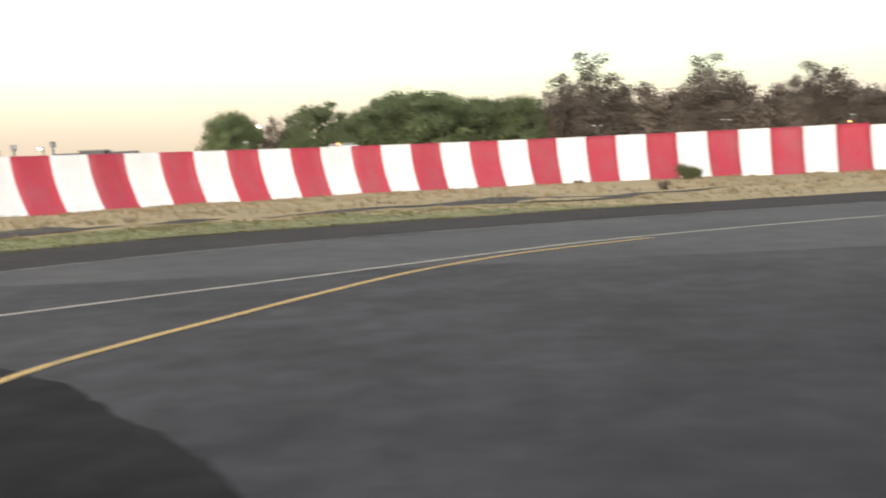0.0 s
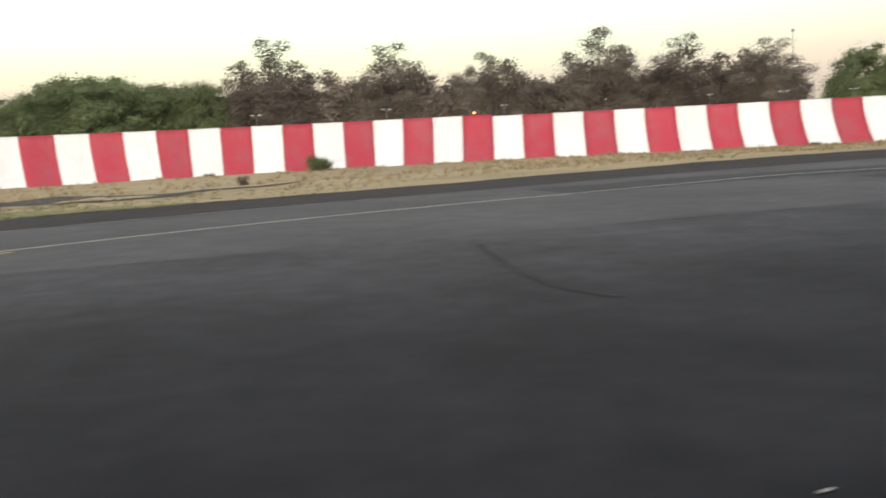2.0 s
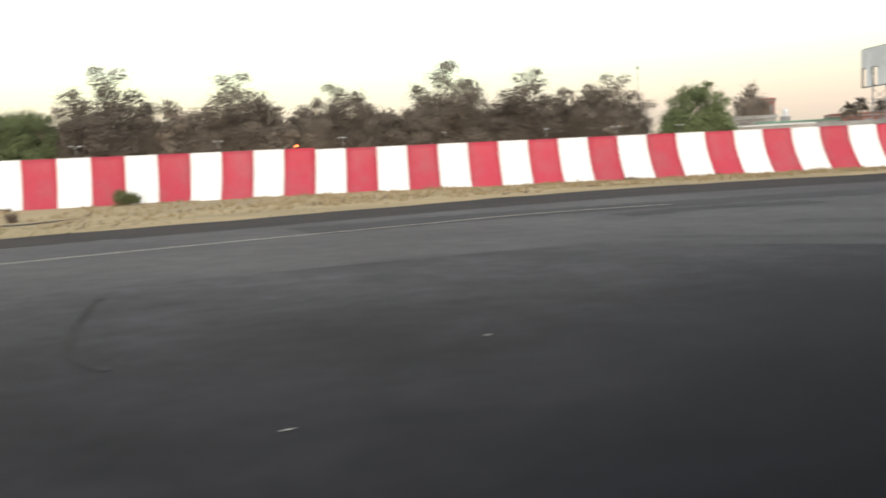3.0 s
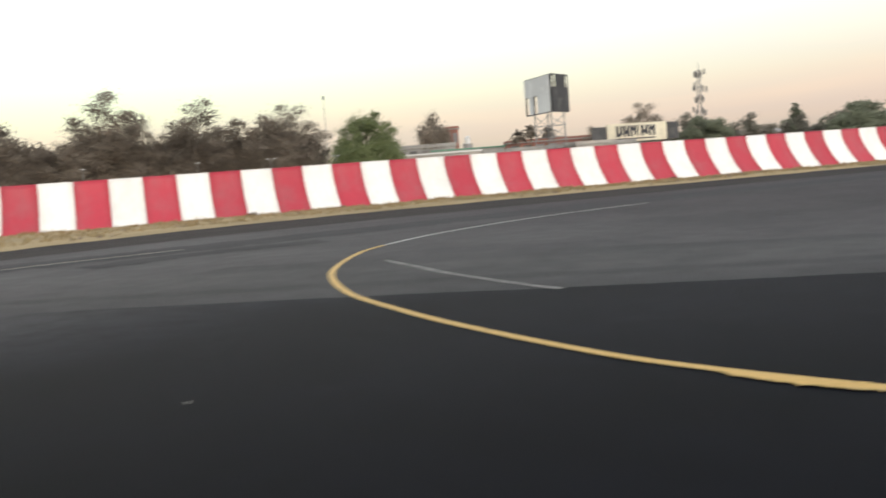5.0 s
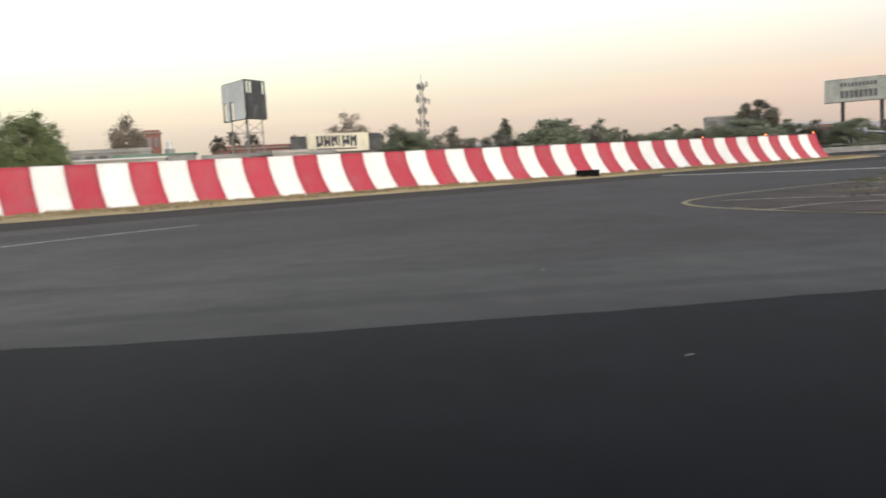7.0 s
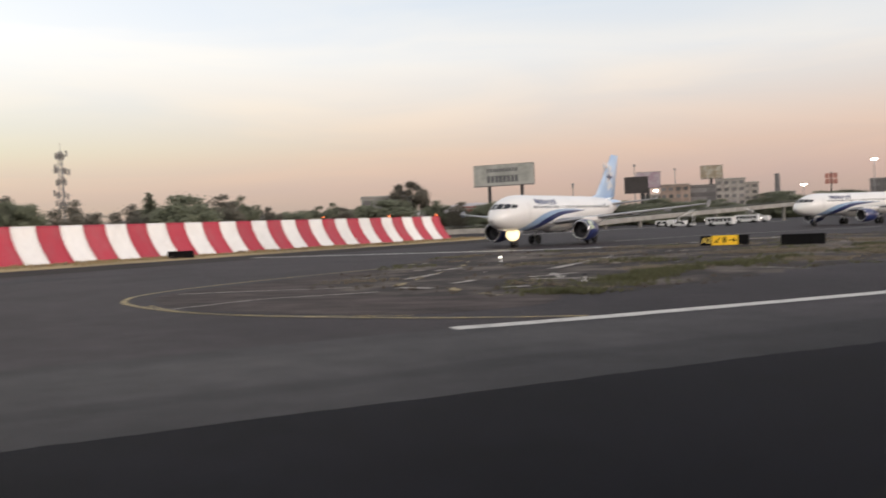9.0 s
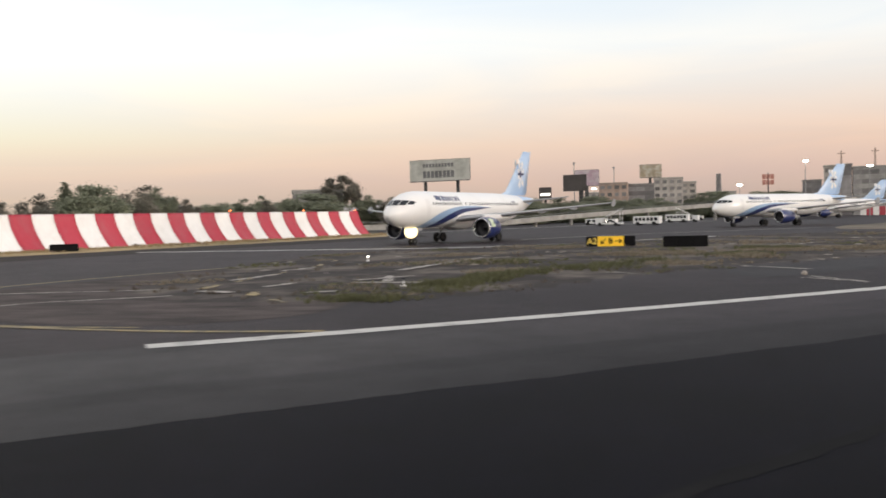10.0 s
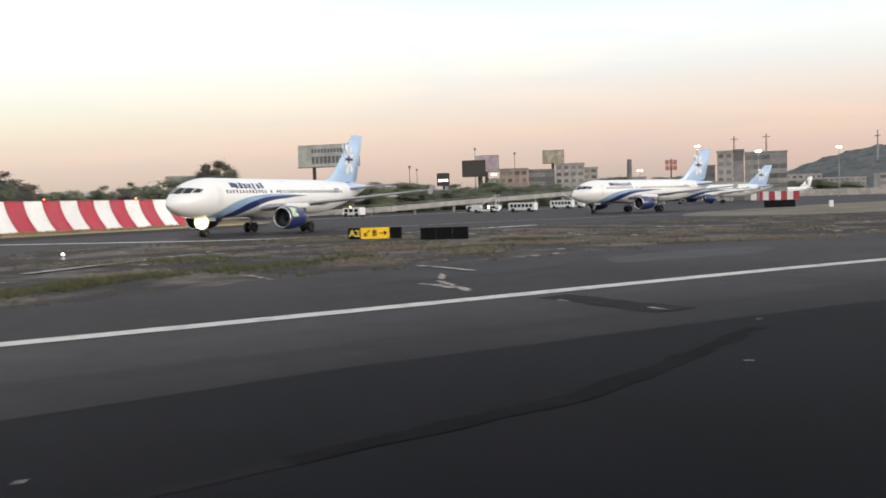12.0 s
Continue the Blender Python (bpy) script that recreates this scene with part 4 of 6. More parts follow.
for i in range(2):      # loose thin tree
    r_ = np.random.default_rng(110 + i)
    KINDS["thin", i] = tree("thin_tree", heads(r_, 11, 3.0, 3.0, 5, 0.9), 11, 0.2, leaf_pale, 4200, 0.17, "sparse brownish tree with thin branches", 120 + i)
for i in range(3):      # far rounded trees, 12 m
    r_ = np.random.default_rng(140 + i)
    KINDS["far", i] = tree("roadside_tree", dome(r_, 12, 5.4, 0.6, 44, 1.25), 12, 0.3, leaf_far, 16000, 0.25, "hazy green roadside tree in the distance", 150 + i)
for i in range(4):      # far loose trees of uneven heads, 12 m
    r_ = np.random.default_rng(180 + i)
    brown = i % 2
    KINDS["loose", i] = tree("roadside_tree", heads(r_, 12, 4.6, 0.8, 8, 1.0), 12, 0.26, leaf_hazy_brown if brown else leaf_far, 13000, 0.22, "loose brownish roadside tree in the distance" if brown else "loose hazy green roadside tree in the distance", 190 + i)
KINDS["open", 0] = tree("umbrella_tree", dome(np.random.default_rng(203), 18, 6.4, 9.0, 13, 1.5), 18, 0.34, leaf_hazy_brown, 15000, 0.26, "tall brownish tree with an open crown on a bare trunk", 201)
r_ = np.random.default_rng(170)
cl = [(r_.normal() * 0.75 * (1 - f), r_.normal() * 0.75 * (1 - f), 2 + 11.5 * f, 1.7 * (1 - f) ** 0.8 + 0.25) for f in np.linspace(0, 1, 34) ** 0.9]
KINDS["cypress", 0] = tree("cypress_tree", cl, 14, 0.25, leaf_far, 6000, 0.24, "narrow dark conical cypress tree", 171)
USED = set()


FULL = {"euc": (18, 12.4), "row": (12, 11.6), "green": (13, 12.6), "thin": (11, 5.6), "far": (12, 10.2), "cypress": (14, 3.6), "loose": (12, 9.0), "open": (18, 12.6)}


def plant(kind, i, x, y, high, wide, turn=0):
    """A tree of that height and crown width in metres."""
    base = KINDS[kind, i]
    h, w = FULL[kind]
    m = pose(x, y, -0.05, 0, 0, turn) @ Matrix.Diagonal((wide / w, wide / w, high / h, 1))
    if (kind, i) in USED:
        return copy_thing(base, m)
    USED.add((kind, i))
    base.matrix_world = m
    return base


GREEN = [(-36, 158, 14.8, 11.5), (-21, 160, 14.8, 15), (-12.5, 156, 14.0, 13), (-7, 161, 15.2, 15), (0.5, 157, 13.8, 14), (8.5, 160, 14.4, 13), (14.5, 156, 13.4, 11), (-3, 168, 14.5, 16), (60, 163, 9.0, 12), (78, 158, 9, 12)]
for n, (x, y, h, w) in enumerate(GREEN):
    plant("green", n % 3, x, y, h, w * 1.15, n * 67)
for n, (x, y, h, w) in enumerate([(-28.8, 158, 12.2, 6), (-26.0, 161, 12.8, 6)]):
    plant("thin", n % 2, x, y, h, w, n * 90)
EUC = [(19.5, 156, 13.8, 6.5), (26.6, 156, 20.0, 12.5), (33.0, 157, 14.2, 9), (38, 160, 12.8, 8), (42.2, 155, 16.8, 7.5), (47, 158, 16.2, 9), (51.0, 155, 17.6, 7), (55.5, 157, 14.4, 9), (60.0, 151, 17.6, 8), (65, 154, 14.2, 8),
       (69.0, 150, 15.6, 8), (73, 153, 15.6, 10), (78.0, 151, 14.0, 9), (82.5, 148, 17.0, 9), (86.5, 151, 15.4, 7), (90.3, 147, 17.8, 5), (95.0, 148, 14.0, 9), (99.5, 146, 15.4, 9), (104, 144, 15.2, 9), (108.0, 142, 17.2, 10), (111.0, 140.5, 17.6, 9), (114.5, 142, 14.5, 8)]
for n, (x, y, h, w) in enumerate(EUC):
    plant("euc", n % 4, x, y, h * 1.05, w * 1.4, n * 53)
for n in range(19):     # lower second row that closes the gaps
    x = 20 + 5.4 * n
    plant("row", n % 2, x, 164 - 0.17 * x, 12.4 + 1.6 * math.sin(n * 2.3), 12, n * 97)
FAR = [(196.5, 110, 12.0, 11), (210, 108, 10.6, 13), (217, 86.5, 12.2, 16), (226, 80, 9.4, 8), (236, 84, 11.0, 9), (250, 92, 9.6, 10), (254, 80, 9.0, 11), (264, 72, 9.8, 10.5), (277, 66, 11.2, 13), (300, 128, 15.5, 14), (318, 98, 11.0, 11),
       (334, 60, 12, 14), (330, 50, 11.0, 13), (232, 98, 10.5, 10), (283, 88, 9.6, 10), (347, 44, 11, 14), (362, 36, 11, 14), (378, 30, 11, 14), (400, 30, 12, 16), (430, 18, 12, 16), (455, 5, 12, 16), (470, -8, 11, 16), (490, -20, 12, 16), (560, -48, 15, 22), (590, -60, 14, 22), (620, -75, 17, 26), (640, -90, 16, 26), (570, -40, 13, 20), (410, 8, 9, 12), (440, -8, 9, 12), (900, -204, 15, 24), (905, -216, 13, 22), (896, -227, 15, 26), (902, -240, 13, 24), (898, -252, 14, 22), (640, -62, 12, 22), (655, -30, 12, 22), (615, -20, 13, 22)]
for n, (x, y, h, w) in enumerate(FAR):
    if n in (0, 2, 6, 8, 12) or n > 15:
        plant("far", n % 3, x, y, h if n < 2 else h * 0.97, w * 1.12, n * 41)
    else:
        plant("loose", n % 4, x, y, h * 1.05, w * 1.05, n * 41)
plant("open", 0, 332.5, 78, 18.0, 15.0, 30)
for n, (x, y, h, w) in enumerate([(222, 103, 11.0, 8), (227, 100.5, 9.6, 7), (245, 82, 10.8, 8), (334, 69, 11.6, 12), (290, 77, 10.2, 9), (272, 70, 9.4, 7), (310, 80, 10.5, 11)]):
    plant("loose", (n * 3 + 1) % 4, x, y, h, w, 25 + n * 83)
plant("green", 1, 119.5, 124.5, 12.8, 10.5, 15)
plant("row", 1, 157.0, 154, 14.4, 9.5, 40)
plant("cypress", 0, 262, 127, 15.2, 8.0)
plant("loose", 1, 206, 122, 13.5, 8.5, 30)
for n, (x, y, h, w) in enumerate([(191, 122, 13.0, 9), (180.5, 128, 13.0, 7)]):
    plant("euc", (n + 1) % 4, x, y, h, w, 20 + n * 71)


def palm(x, y, high, seed):
    rng = np.random.default_rng(seed)
    ob = thing("palm_tree", pose(x, y, -0.05), "fan palm with a slim trunk and ragged fronds", "tree")
    bm = bmesh.new()
    for i in range(6):
        rod(bm, (0.03 * i, 0, high * i / 6 * 0.85), (0.03 * (i + 1), 0, high * (i + 1) / 6 * 0.85), 0.3 - 0.02 * i, 0.28 - 0.02 * i, 8)
    part("trunk", bm, bark, ob)
    verts, faces = [], []
    for _ in range(60):
        a, e = rng.uniform(0, 2 * math.pi), rng.uniform(-0.7, 1.2)
        L = rng.uniform(1.6, 2.6)
        d = np.array([math.cos(a) * math.cos(e), math.sin(a) * math.cos(e), math.sin(e)])
        s = np.array([-math.sin(a), math.cos(a), 0]) * 0.35
        c = np.array([0.18, 0, high * 0.86])
        i = len(verts)
        tip = c + d * L - np.array([0, 0, 0.4 * L * max(0, math.cos(e))])
        mid = c + d * L * 0.6
        verts += [c, mid - s, tip, mid + s]
        faces.append((i, i + 1, i + 2, i + 3))
    put("fronds", mesh("fronds", verts, faces, leaf_dark), ob)
    return ob


palm(166, 136, 11.2, 1)
palm(172.5, 139, 12.4, 2)
palm(176.0, 137, 12.0, 3)


def bush(x, y, r, high, leaf, label, seed, n=900):
    rng = np.random.default_rng(seed)
    ob = thing("bush", pose(x, y, 0.1), label, "bush")
    cl = [(rng.normal() * r * 0.4, rng.normal() * r * 0.4, high * rng.uniform(0.25, 0.7), r * rng.uniform(0.3, 0.5)) for _ in range(12)]
    bm = bmesh.new()
    for c in cl[:6]:
        rod(bm, (0, 0, -0.15), c[:3], 0.03, 0.012, 5)
    part("stems", bm, bark, ob)
    V, F = leaves(rng, cl, n, 0.09)
    put("foliage", mesh("foliage", V, F, leaf), ob)
    return ob


bush(25.0, 89.0, 1.6, 1.75, leaf_bush, "dark green round bush at the foot of the fence", 5, 3000)
bush(16.3, 65.2, 0.6, 1.0, leaf_pale, "small dry brown shrub in the grass", 6, 400)
for n, (kk, q) in enumerate([(0.55, 0.9), (2.0, 0.6), (8.3, 0.8), (14.6, 0.6), (-9.2, 0.7), (16.6, 0.9)]):
    x, y, _ = fence_at(U0 + kk * PITCH, 0.0)
    bush(x - 0.2, y - 0.45, 0.5 * q + 0.15, 0.5 * q, leaf_pale, "low brown weeds at the foot of the fence", 20 + n, 260)


# ---- airliners ----
R = 1.98


def body_at(x):
    """Radius and centre height of the fuselage x metres behind the nose."""
    if x < 5.6:
        f = max(0.0, 1 - x / 5.6)
        return R * (1 - f ** 2.1) ** 0.62, 3.86 - 0.62 * f ** 1.7
    if x > 24:
        f = min(1.0, (x - 24) / 13.4)
        r = R * (1 - f ** 1.6) + 0.22 * f
        return r, 3.86 + (R - r) * 0.72
    return R, 3.86


def skin(x, th, out=0.0, side=-1):
    """A point on the fuselage: th degrees above the horizontal on the port (side -1) or starboard side."""
    r, zc = body_at(x)
    r += out
    return (x, side * r * math.cos(radians(th)), zc + 1.03 * r * math.sin(radians(th)))


def nose_point(y, z, out=0.025):
    """The place on the nose at that breadth and height, a little proud of the skin."""
    lo, hi = 0.02, 5.6
    for _ in range(30):
        x = (lo + hi) / 2
        r, zc = body_at(x)
        if (y / r) ** 2 + ((z - zc) / (1.03 * r)) ** 2 > 1:
            lo = x
        else:
            hi = x
    return (x - out, y * (1 + out / 2), z + out * 0.6)


def skin_patch(name, xs, lo, hi, mat, parent, label="", out=0.012, n=6, side=-1):
    """A panel laid on the fuselage between two lines of angle."""
    verts, faces = [], []
    for i, x in enumerate(xs):
        for j in range(n + 1):
            verts.append(skin(x, lo(x) + (hi(x) - lo(x)) * j / n, out, side))
    for i in range(len(xs) - 1):
        for j in range(n):
            p = i * (n + 1) + j
            faces.append((p, p + n + 1, p + n + 2, p + 1))
    return put(name, mesh(name, verts, faces, mat, True), parent, None, label)


def wing_mesh(name, sections, mat, parent, label=""):
    """A wing from sections (leading edge x, y, z, chord, thickness); the outline is a rounded aerofoil."""
    prof = [(0, 0), (0.04, 0.45), (0.15, 0.85), (0.35, 1.0), (0.65, 0.66), (1, 0.04), (0.65, -0.38), (0.35, -0.6), (0.15, -0.52), (0.04, -0.3)]
    verts, faces = [], []
    k = len(prof)
    for x, y, z, c, t in sections:
        for a, b in prof:
            verts.append((x + a * c, y, z + b * t / 2))
    for s in range(len(sections) - 1):
        for i in range(k):
            j = (i + 1) % k
            faces.append((s * k + i, s * k + j, s * k + k + j, s * k + k + i))
    faces.append(tuple(range(k)))
    faces.append(tuple((len(sections) - 1) * k + i for i in range(k)))
    return put(name, mesh(name, verts, faces, mat, True), parent, None, label)


def lathe(name, prof, centre, mat, parent, label="", seg=24):
    """A ring turned round the x axis, prof of (x, radius)."""
    verts, faces = [], []
    for x, r in prof:
        for i in range(seg):
            a = 2 * math.pi * i / seg
            verts.append((centre[0] + x, centre[1] + r * math.cos(a), centre[2] + r * math.sin(a)))
    for s in range(len(prof) - 1):
        for i in range(seg):
            j = (i + 1) % seg
            faces.append((s * seg + i, s * seg + j, s * seg + seg + j, s * seg + seg + i))
    return put(name, mesh(name, verts, faces, mat, True), parent, None, label)


plane_white = material("aircraft_white", (0.80, 0.80, 0.80), rough=0.32, vary=0.03, size=1.0, bump=0.02, second=(0.72, 0.72, 0.72), patch=0.4, coat=0.3)
plane_light = material("aircraft_light_blue", (0.30, 0.44, 0.64), rough=0.35, vary=0.05, bump=0.02, coat=0.3)
plane_navy = material("aircraft_navy", (0.022, 0.035, 0.13), rough=0.3, vary=0.08, bump=0.02, coat=0.3)
plane_tail = material("aircraft_tail_blue", (0.38, 0.53, 0.75), rough=0.35, vary=0.04, bump=0.02, second=(0.46, 0.60, 0.79), patch=0.5, patch_size=0.2, coat=0.3)
plane_grey = material("aircraft_grey", (0.33, 0.34, 0.36), rough=0.45, vary=0.06, bump=0.03)
lip_metal = material("polished_lip", (0.6, 0.6, 0.62), rough=0.25, metal=0.9, vary=0.04, bump=0.0)
fan_dark = material("fan_dark", (0.03, 0.03, 0.035), rough=0.5, metal=0.5, vary=0.1)


ENGINE = []


def airliner(label):
    ob = thing("airliner", Matrix.Identity(4), label, "airplane", "airliners queueing on the taxiway")
    xs = [0.0, 0.05, 0.15, 0.35, 0.65, 1.0, 1.5, 2.1, 2.8, 3.6, 4.5, 5.6] + list(np.linspace(7, 24, 10)) + [25.5, 27, 28.5, 30, 31.5, 33, 34.5, 35.8, 36.8, 37.4]
    verts, faces, seg = [], [], 36
    for x in xs:
        for i in range(seg):
            a = 360 * i / seg
            verts.append(skin(x, a))
    for s in range(len(xs) - 1):
        for i in range(seg):
            j = (i + 1) % seg
            faces.append((s * seg + i, s * seg + j, s * seg + seg + j, s * seg + seg + i))
    faces.append(tuple((len(xs) - 1) * seg + i for i in range(seg)))
    put("fuselage", mesh("fuselage", verts, faces, plane_white, True), ob)
    # belly fairing
    lathe("belly_fairing", [(0, 0.05), (0.8, 0.9), (2.2, 1.42), (5.5, 1.5), (7.6, 1.25), (9.4, 0.5), (10.2, 0.05)], (11.0, 0, 2.95), plane_white, ob)
    for side in (-1, 1):
        # swoosh: rises from the belly behind the nose gear and runs level over the wing
        rise = lambda x: -82 + 96 * (1 - math.exp(-max(0, x - 4.0) / 3.0))
        hi = lambda x: rise(x) - 0.26 * max(0, x - 12) ** 1.65
        mid = lambda x: hi(x) - (rise(x) - rise(x - 2.4)) - 3.0 * min(1, max(0, x - 8) / 3) * min(1, max(0, 20.5 - x) / 4)
        lo = lambda x: hi(x) - (rise(x) - rise(x - 4.2)) - 9.0 * min(1, max(0, x - 8) / 3) * min(1, max(0, 20.5 - x) / 4)
        sx = list(np.linspace(4.1, 20.5, 40))
        skin_patch("light_swoosh", sx, mid, hi, plane_light, ob, "light blue curved stripe", side=side)
        skin_patch("navy_swoosh", sx, lo, mid, plane_navy, ob, "navy blue curved stripe", side=side)
        # blue rear of the body up to the fin
        skin_patch("tail_band", list(np.linspace(31.5, 36.6, 8)), lambda x: -10 + 18 * (34 - x), lambda x: 89, plane_tail, ob, "light blue rear body", side=side)
        # cockpit panes
        for y0, y1, z0, z1, w1 in ((0.05, 0.66, 4.30, 4.88, 4.84), (0.73, 1.20, 4.31, 4.84, 4.80), (1.26, 1.56, 4.36, 4.80, 4.66)):
            verts = [nose_point(side * (y0 + (y1 - y0) * i / 3), z0 + ((z1 + (w1 - z1) * i / 3) - z0) * j / 3) for i in range(4) for j in range(4)]
            put("cockpit_pane", mesh("cockpit_pane", verts, [(i * 4 + j, i * 4 + j + 1, i * 4 + j + 5, i * 4 + j + 4) for i in range(3) for j in range(3)], glass_dark, True), ob, None, "dark cockpit window")
        # doors
        skin_patch("cabin_door", [5.0, 5.4, 5.8], lambda x: -22, lambda x: 34, white_metal, ob, "white cabin door", 0.02, 6, side)
        skin_patch("cabin_door", [29.8, 30.2, 30.6], lambda x: -22, lambda x: 34, white_metal, ob, "white cabin door", 0.02, 6, side)
        # name and registration as plain bars
        for i, (w, t0, t1) in enumerate([(0.5, 33, 44), (0.32, 30, 41), (0.36, 30, 44), (0.34, 30, 40), (0.3, 30, 40), (0.22, 27, 42), (0.34, 30, 40), (0.26, 30, 45)]):
            x0, w, t0, t1 = 7.4 + 0.72 * i, w * 1.55, t0 - 3, t1 + 4
            skin_patch("name_bar", [x0, x0 + w], lambda x, t0=t0: t0, lambda x, t1=t1: t1, plane_navy, ob, "navy bar of the airline name", 0.014, 3, side)
        skin_patch("registration_bar", [27.0, 28.2], lambda x: 22, lambda x: 27, plane_navy, ob, "small dark registration bar", 0.014, 2, side)
        # one cabin window, then its copies along the body
        win = skin_patch("window", [6.4, 6.63], lambda x: 12.5, lambda x: 22, glass_dark, ob, "small dark cabin window", 0.015, 3, side)
        for i in range(1, 42):
            if i in (13, 15):
                continue
            put("window", win.data, ob, Matrix.Translation((0.533 * i, 0, 0)), "small dark cabin window")
        # wing, wing-tip fence, tailplane
        wing = wing_mesh("wing", [(11.4, side * 1.0, 2.65, 7.4, 1.0), (12.9, side * 2.6, 2.78, 5.9, 0.8), (15.2, side * 6.4, 3.12, 4.0, 0.5), (21.3, side * 16.9, 4.15, 1.6, 0.2)], plane_grey, ob, "grey swept wing")
        wing_mesh("wingtip_fence", [(21.6, side * 16.92, 3.75, 0.9, 0.06), (21.4, side * 16.97, 4.15, 1.5, 0.09), (21.9, side * 17.0, 4.6, 0.8, 0.06)], plane_grey, wing, "small grey wing-tip fence")
        for yy in (4.9, 8.3, 11.6):
            xx = 11.4 + (yy - 1) * 0.62 + 3.2
            lathe("flap_fairing", [(0, 0.02), (0.6, 0.17), (1.8, 0.2), (3.0, 0.02)], (xx + 0.6, side * yy, 2.58 + yy * 0.09), plane_grey, wing, "grey flap track fairing", 10)
        wing_mesh("tailplane", [(30.9, side * 0.5, 4.75, 3.9, 0.42), (34.3, side * 6.2, 5.3, 1.5, 0.16)], plane_grey, ob, "grey tailplane")
        # engine
        ec = (10.2, side * 5.75, 1.68)
        eng = lathe("engine_nacelle", [(0.10, 1.10), (0.5, 1.19), (1.4, 1.22), (2.4, 1.12), (3.3, 0.92), (3.35, 0.86)], ec, plane_navy, ob, "navy blue engine nacelle")
        lathe("intake_lip", [(0.10, 1.105), (0.02, 1.06), (0.0, 1.0), (0.06, 0.95), (0.25, 0.92)], ec, lip_metal, eng, "polished metal intake lip")
        lathe("intake_duct", [(0.25, 0.92), (0.9, 0.90), (1.0, 0.3), (0.8, 0.16), (0.6, 0.02)], ec, fan_dark, eng, "dark fan inside the intake")
        lathe("exhaust", [(2.6, 0.66), (3.4, 0.62), (4.3, 0.42), (4.9, 0.05)], ec, plane_grey, eng, "grey exhaust cone")
        bm = bmesh.new()
        box(bm, 10.9, side * 5.75 - 0.16, 2.7, 15.2, side * 5.75 + 0.16, 3.15, 0.05)
        part("pylon", bm, plane_white, eng, "white engine pylon")
        if side < 0:
            ENGINE.append((eng, ec))
        # main gear
        bm = bmesh.new()
        rod(bm, (17.71, side * 3.55, 2.6), (17.71, side * 3.795, 0.58), 0.14, 0.12)
        rod(bm, (17.71, side * 3.4, 0.58), (17.71, side * 4.2, 0.58), 0.09)
        rod(bm, (17.71, side * 3.7, 1.3), (17.5, side * 2.2, 2.2), 0.07)
        leg = part("main_gear_leg", bm, plane_grey, ob)
        for dy in (-0.46, 0.46):
            wheel_c = Vector((17.71, side * 3.795 + dy, 0.58))
            put("wheel", WHEEL_BIG, leg, Matrix.Translation(wheel_c), "black tyred wheel")
    # fin with its emblem
    wing = None
    prof = [(0, 0), (0.05, 0.5), (0.2, 0.95), (0.4, 1.0), (0.7, 0.55), (1, 0.05)]
    secs = [(26.6, 5.7, 8.4, 0.1), (28.7, 6.1, 6.7, 0.5), (31.2, 8.4, 4.9, 0.42), (34.6, 11.72, 2.6, 0.26)]
    verts, faces = [], []
    ring = [(a, b) for a, b in prof] + [(a, -b) for a, b in prof[-1:0:-1]]
    for x, z, c, t in secs:
        for a, b in ring:
            verts.append((x + a * c, b * t / 2, z))
    k = len(ring)
    for s in range(len(secs) - 1):
        for i in range(k):
            j = (i + 1) % k
            faces.append((s * k + i, s * k + j, s * k + k + j, s * k + k + i))
    faces.append(tuple(range((len(secs) - 1) * k, len(secs) * k)))
    fin = put("fin", mesh("fin", verts, faces, plane_tail, True), ob, None, "light blue tail fin")
    for side in (-1, 1):
        y = side * 0.262
        for a0, L, w in ((68, 1.9, 0.34), (108, 2.2, 0.36), (30, 1.3, 0.28), (150, 1.2, 0.26), (252, 2.1, 0.38), (292, 1.9, 0.36), (215, 1.2, 0.28)):
            c = Vector((33.2, y, 8.6))
            dv = Vector((math.cos(radians(a0)), 0, math.sin(radians(a0))))
            nv = Vector((-dv.z, 0, dv.x))
            bm = bmesh.new()
            bm.faces.new([bm.verts.new(c + dv * 0.25), bm.verts.new(c + dv * L * 0.75 + nv * w), bm.verts.new(c + dv * L), bm.verts.new(c + dv * L * 0.75 - nv * w)])
            part("emblem_leaf", bm, plane_white, fin, "white leaf of the emblem")
        bm = bmesh.new()
        for x0, z0, x1, z1 in ((32.3, 8.42, 34.1, 8.72), (32.9, 8.1, 33.3, 9.0)):
            box(bm, x0, y - 0.01, z0, x1, y + 0.01, z1)
        part("emblem_centre", bm, plane_navy, fin, "dark centre of the emblem")
    # nose gear
    bm = bmesh.new()
    rod(bm, (5.2, 0, 2.3), (5.07, 0, 0.4), 0.11, 0.09)
    rod(bm, (5.07, -0.32, 0.4), (5.07, 0.32, 0.4), 0.06)
    rod(bm, (5.1, 0, 0.9), (6.3, 0, 2.1), 0.05)
    box(bm, 4.6, -0.55, 1.55, 6.2, -0.5, 2.2)
    box(bm, 4.6, 0.5, 1.55, 6.2, 0.55, 2.2)
    leg = part("nose_gear_leg", bm, plane_grey, ob)
    for dy in (-0.25, 0.25):
        put("wheel", WHEEL_SMALL, leg, Matrix.Translation((5.07, dy, 0.4)), "black tyred wheel")
    return ob


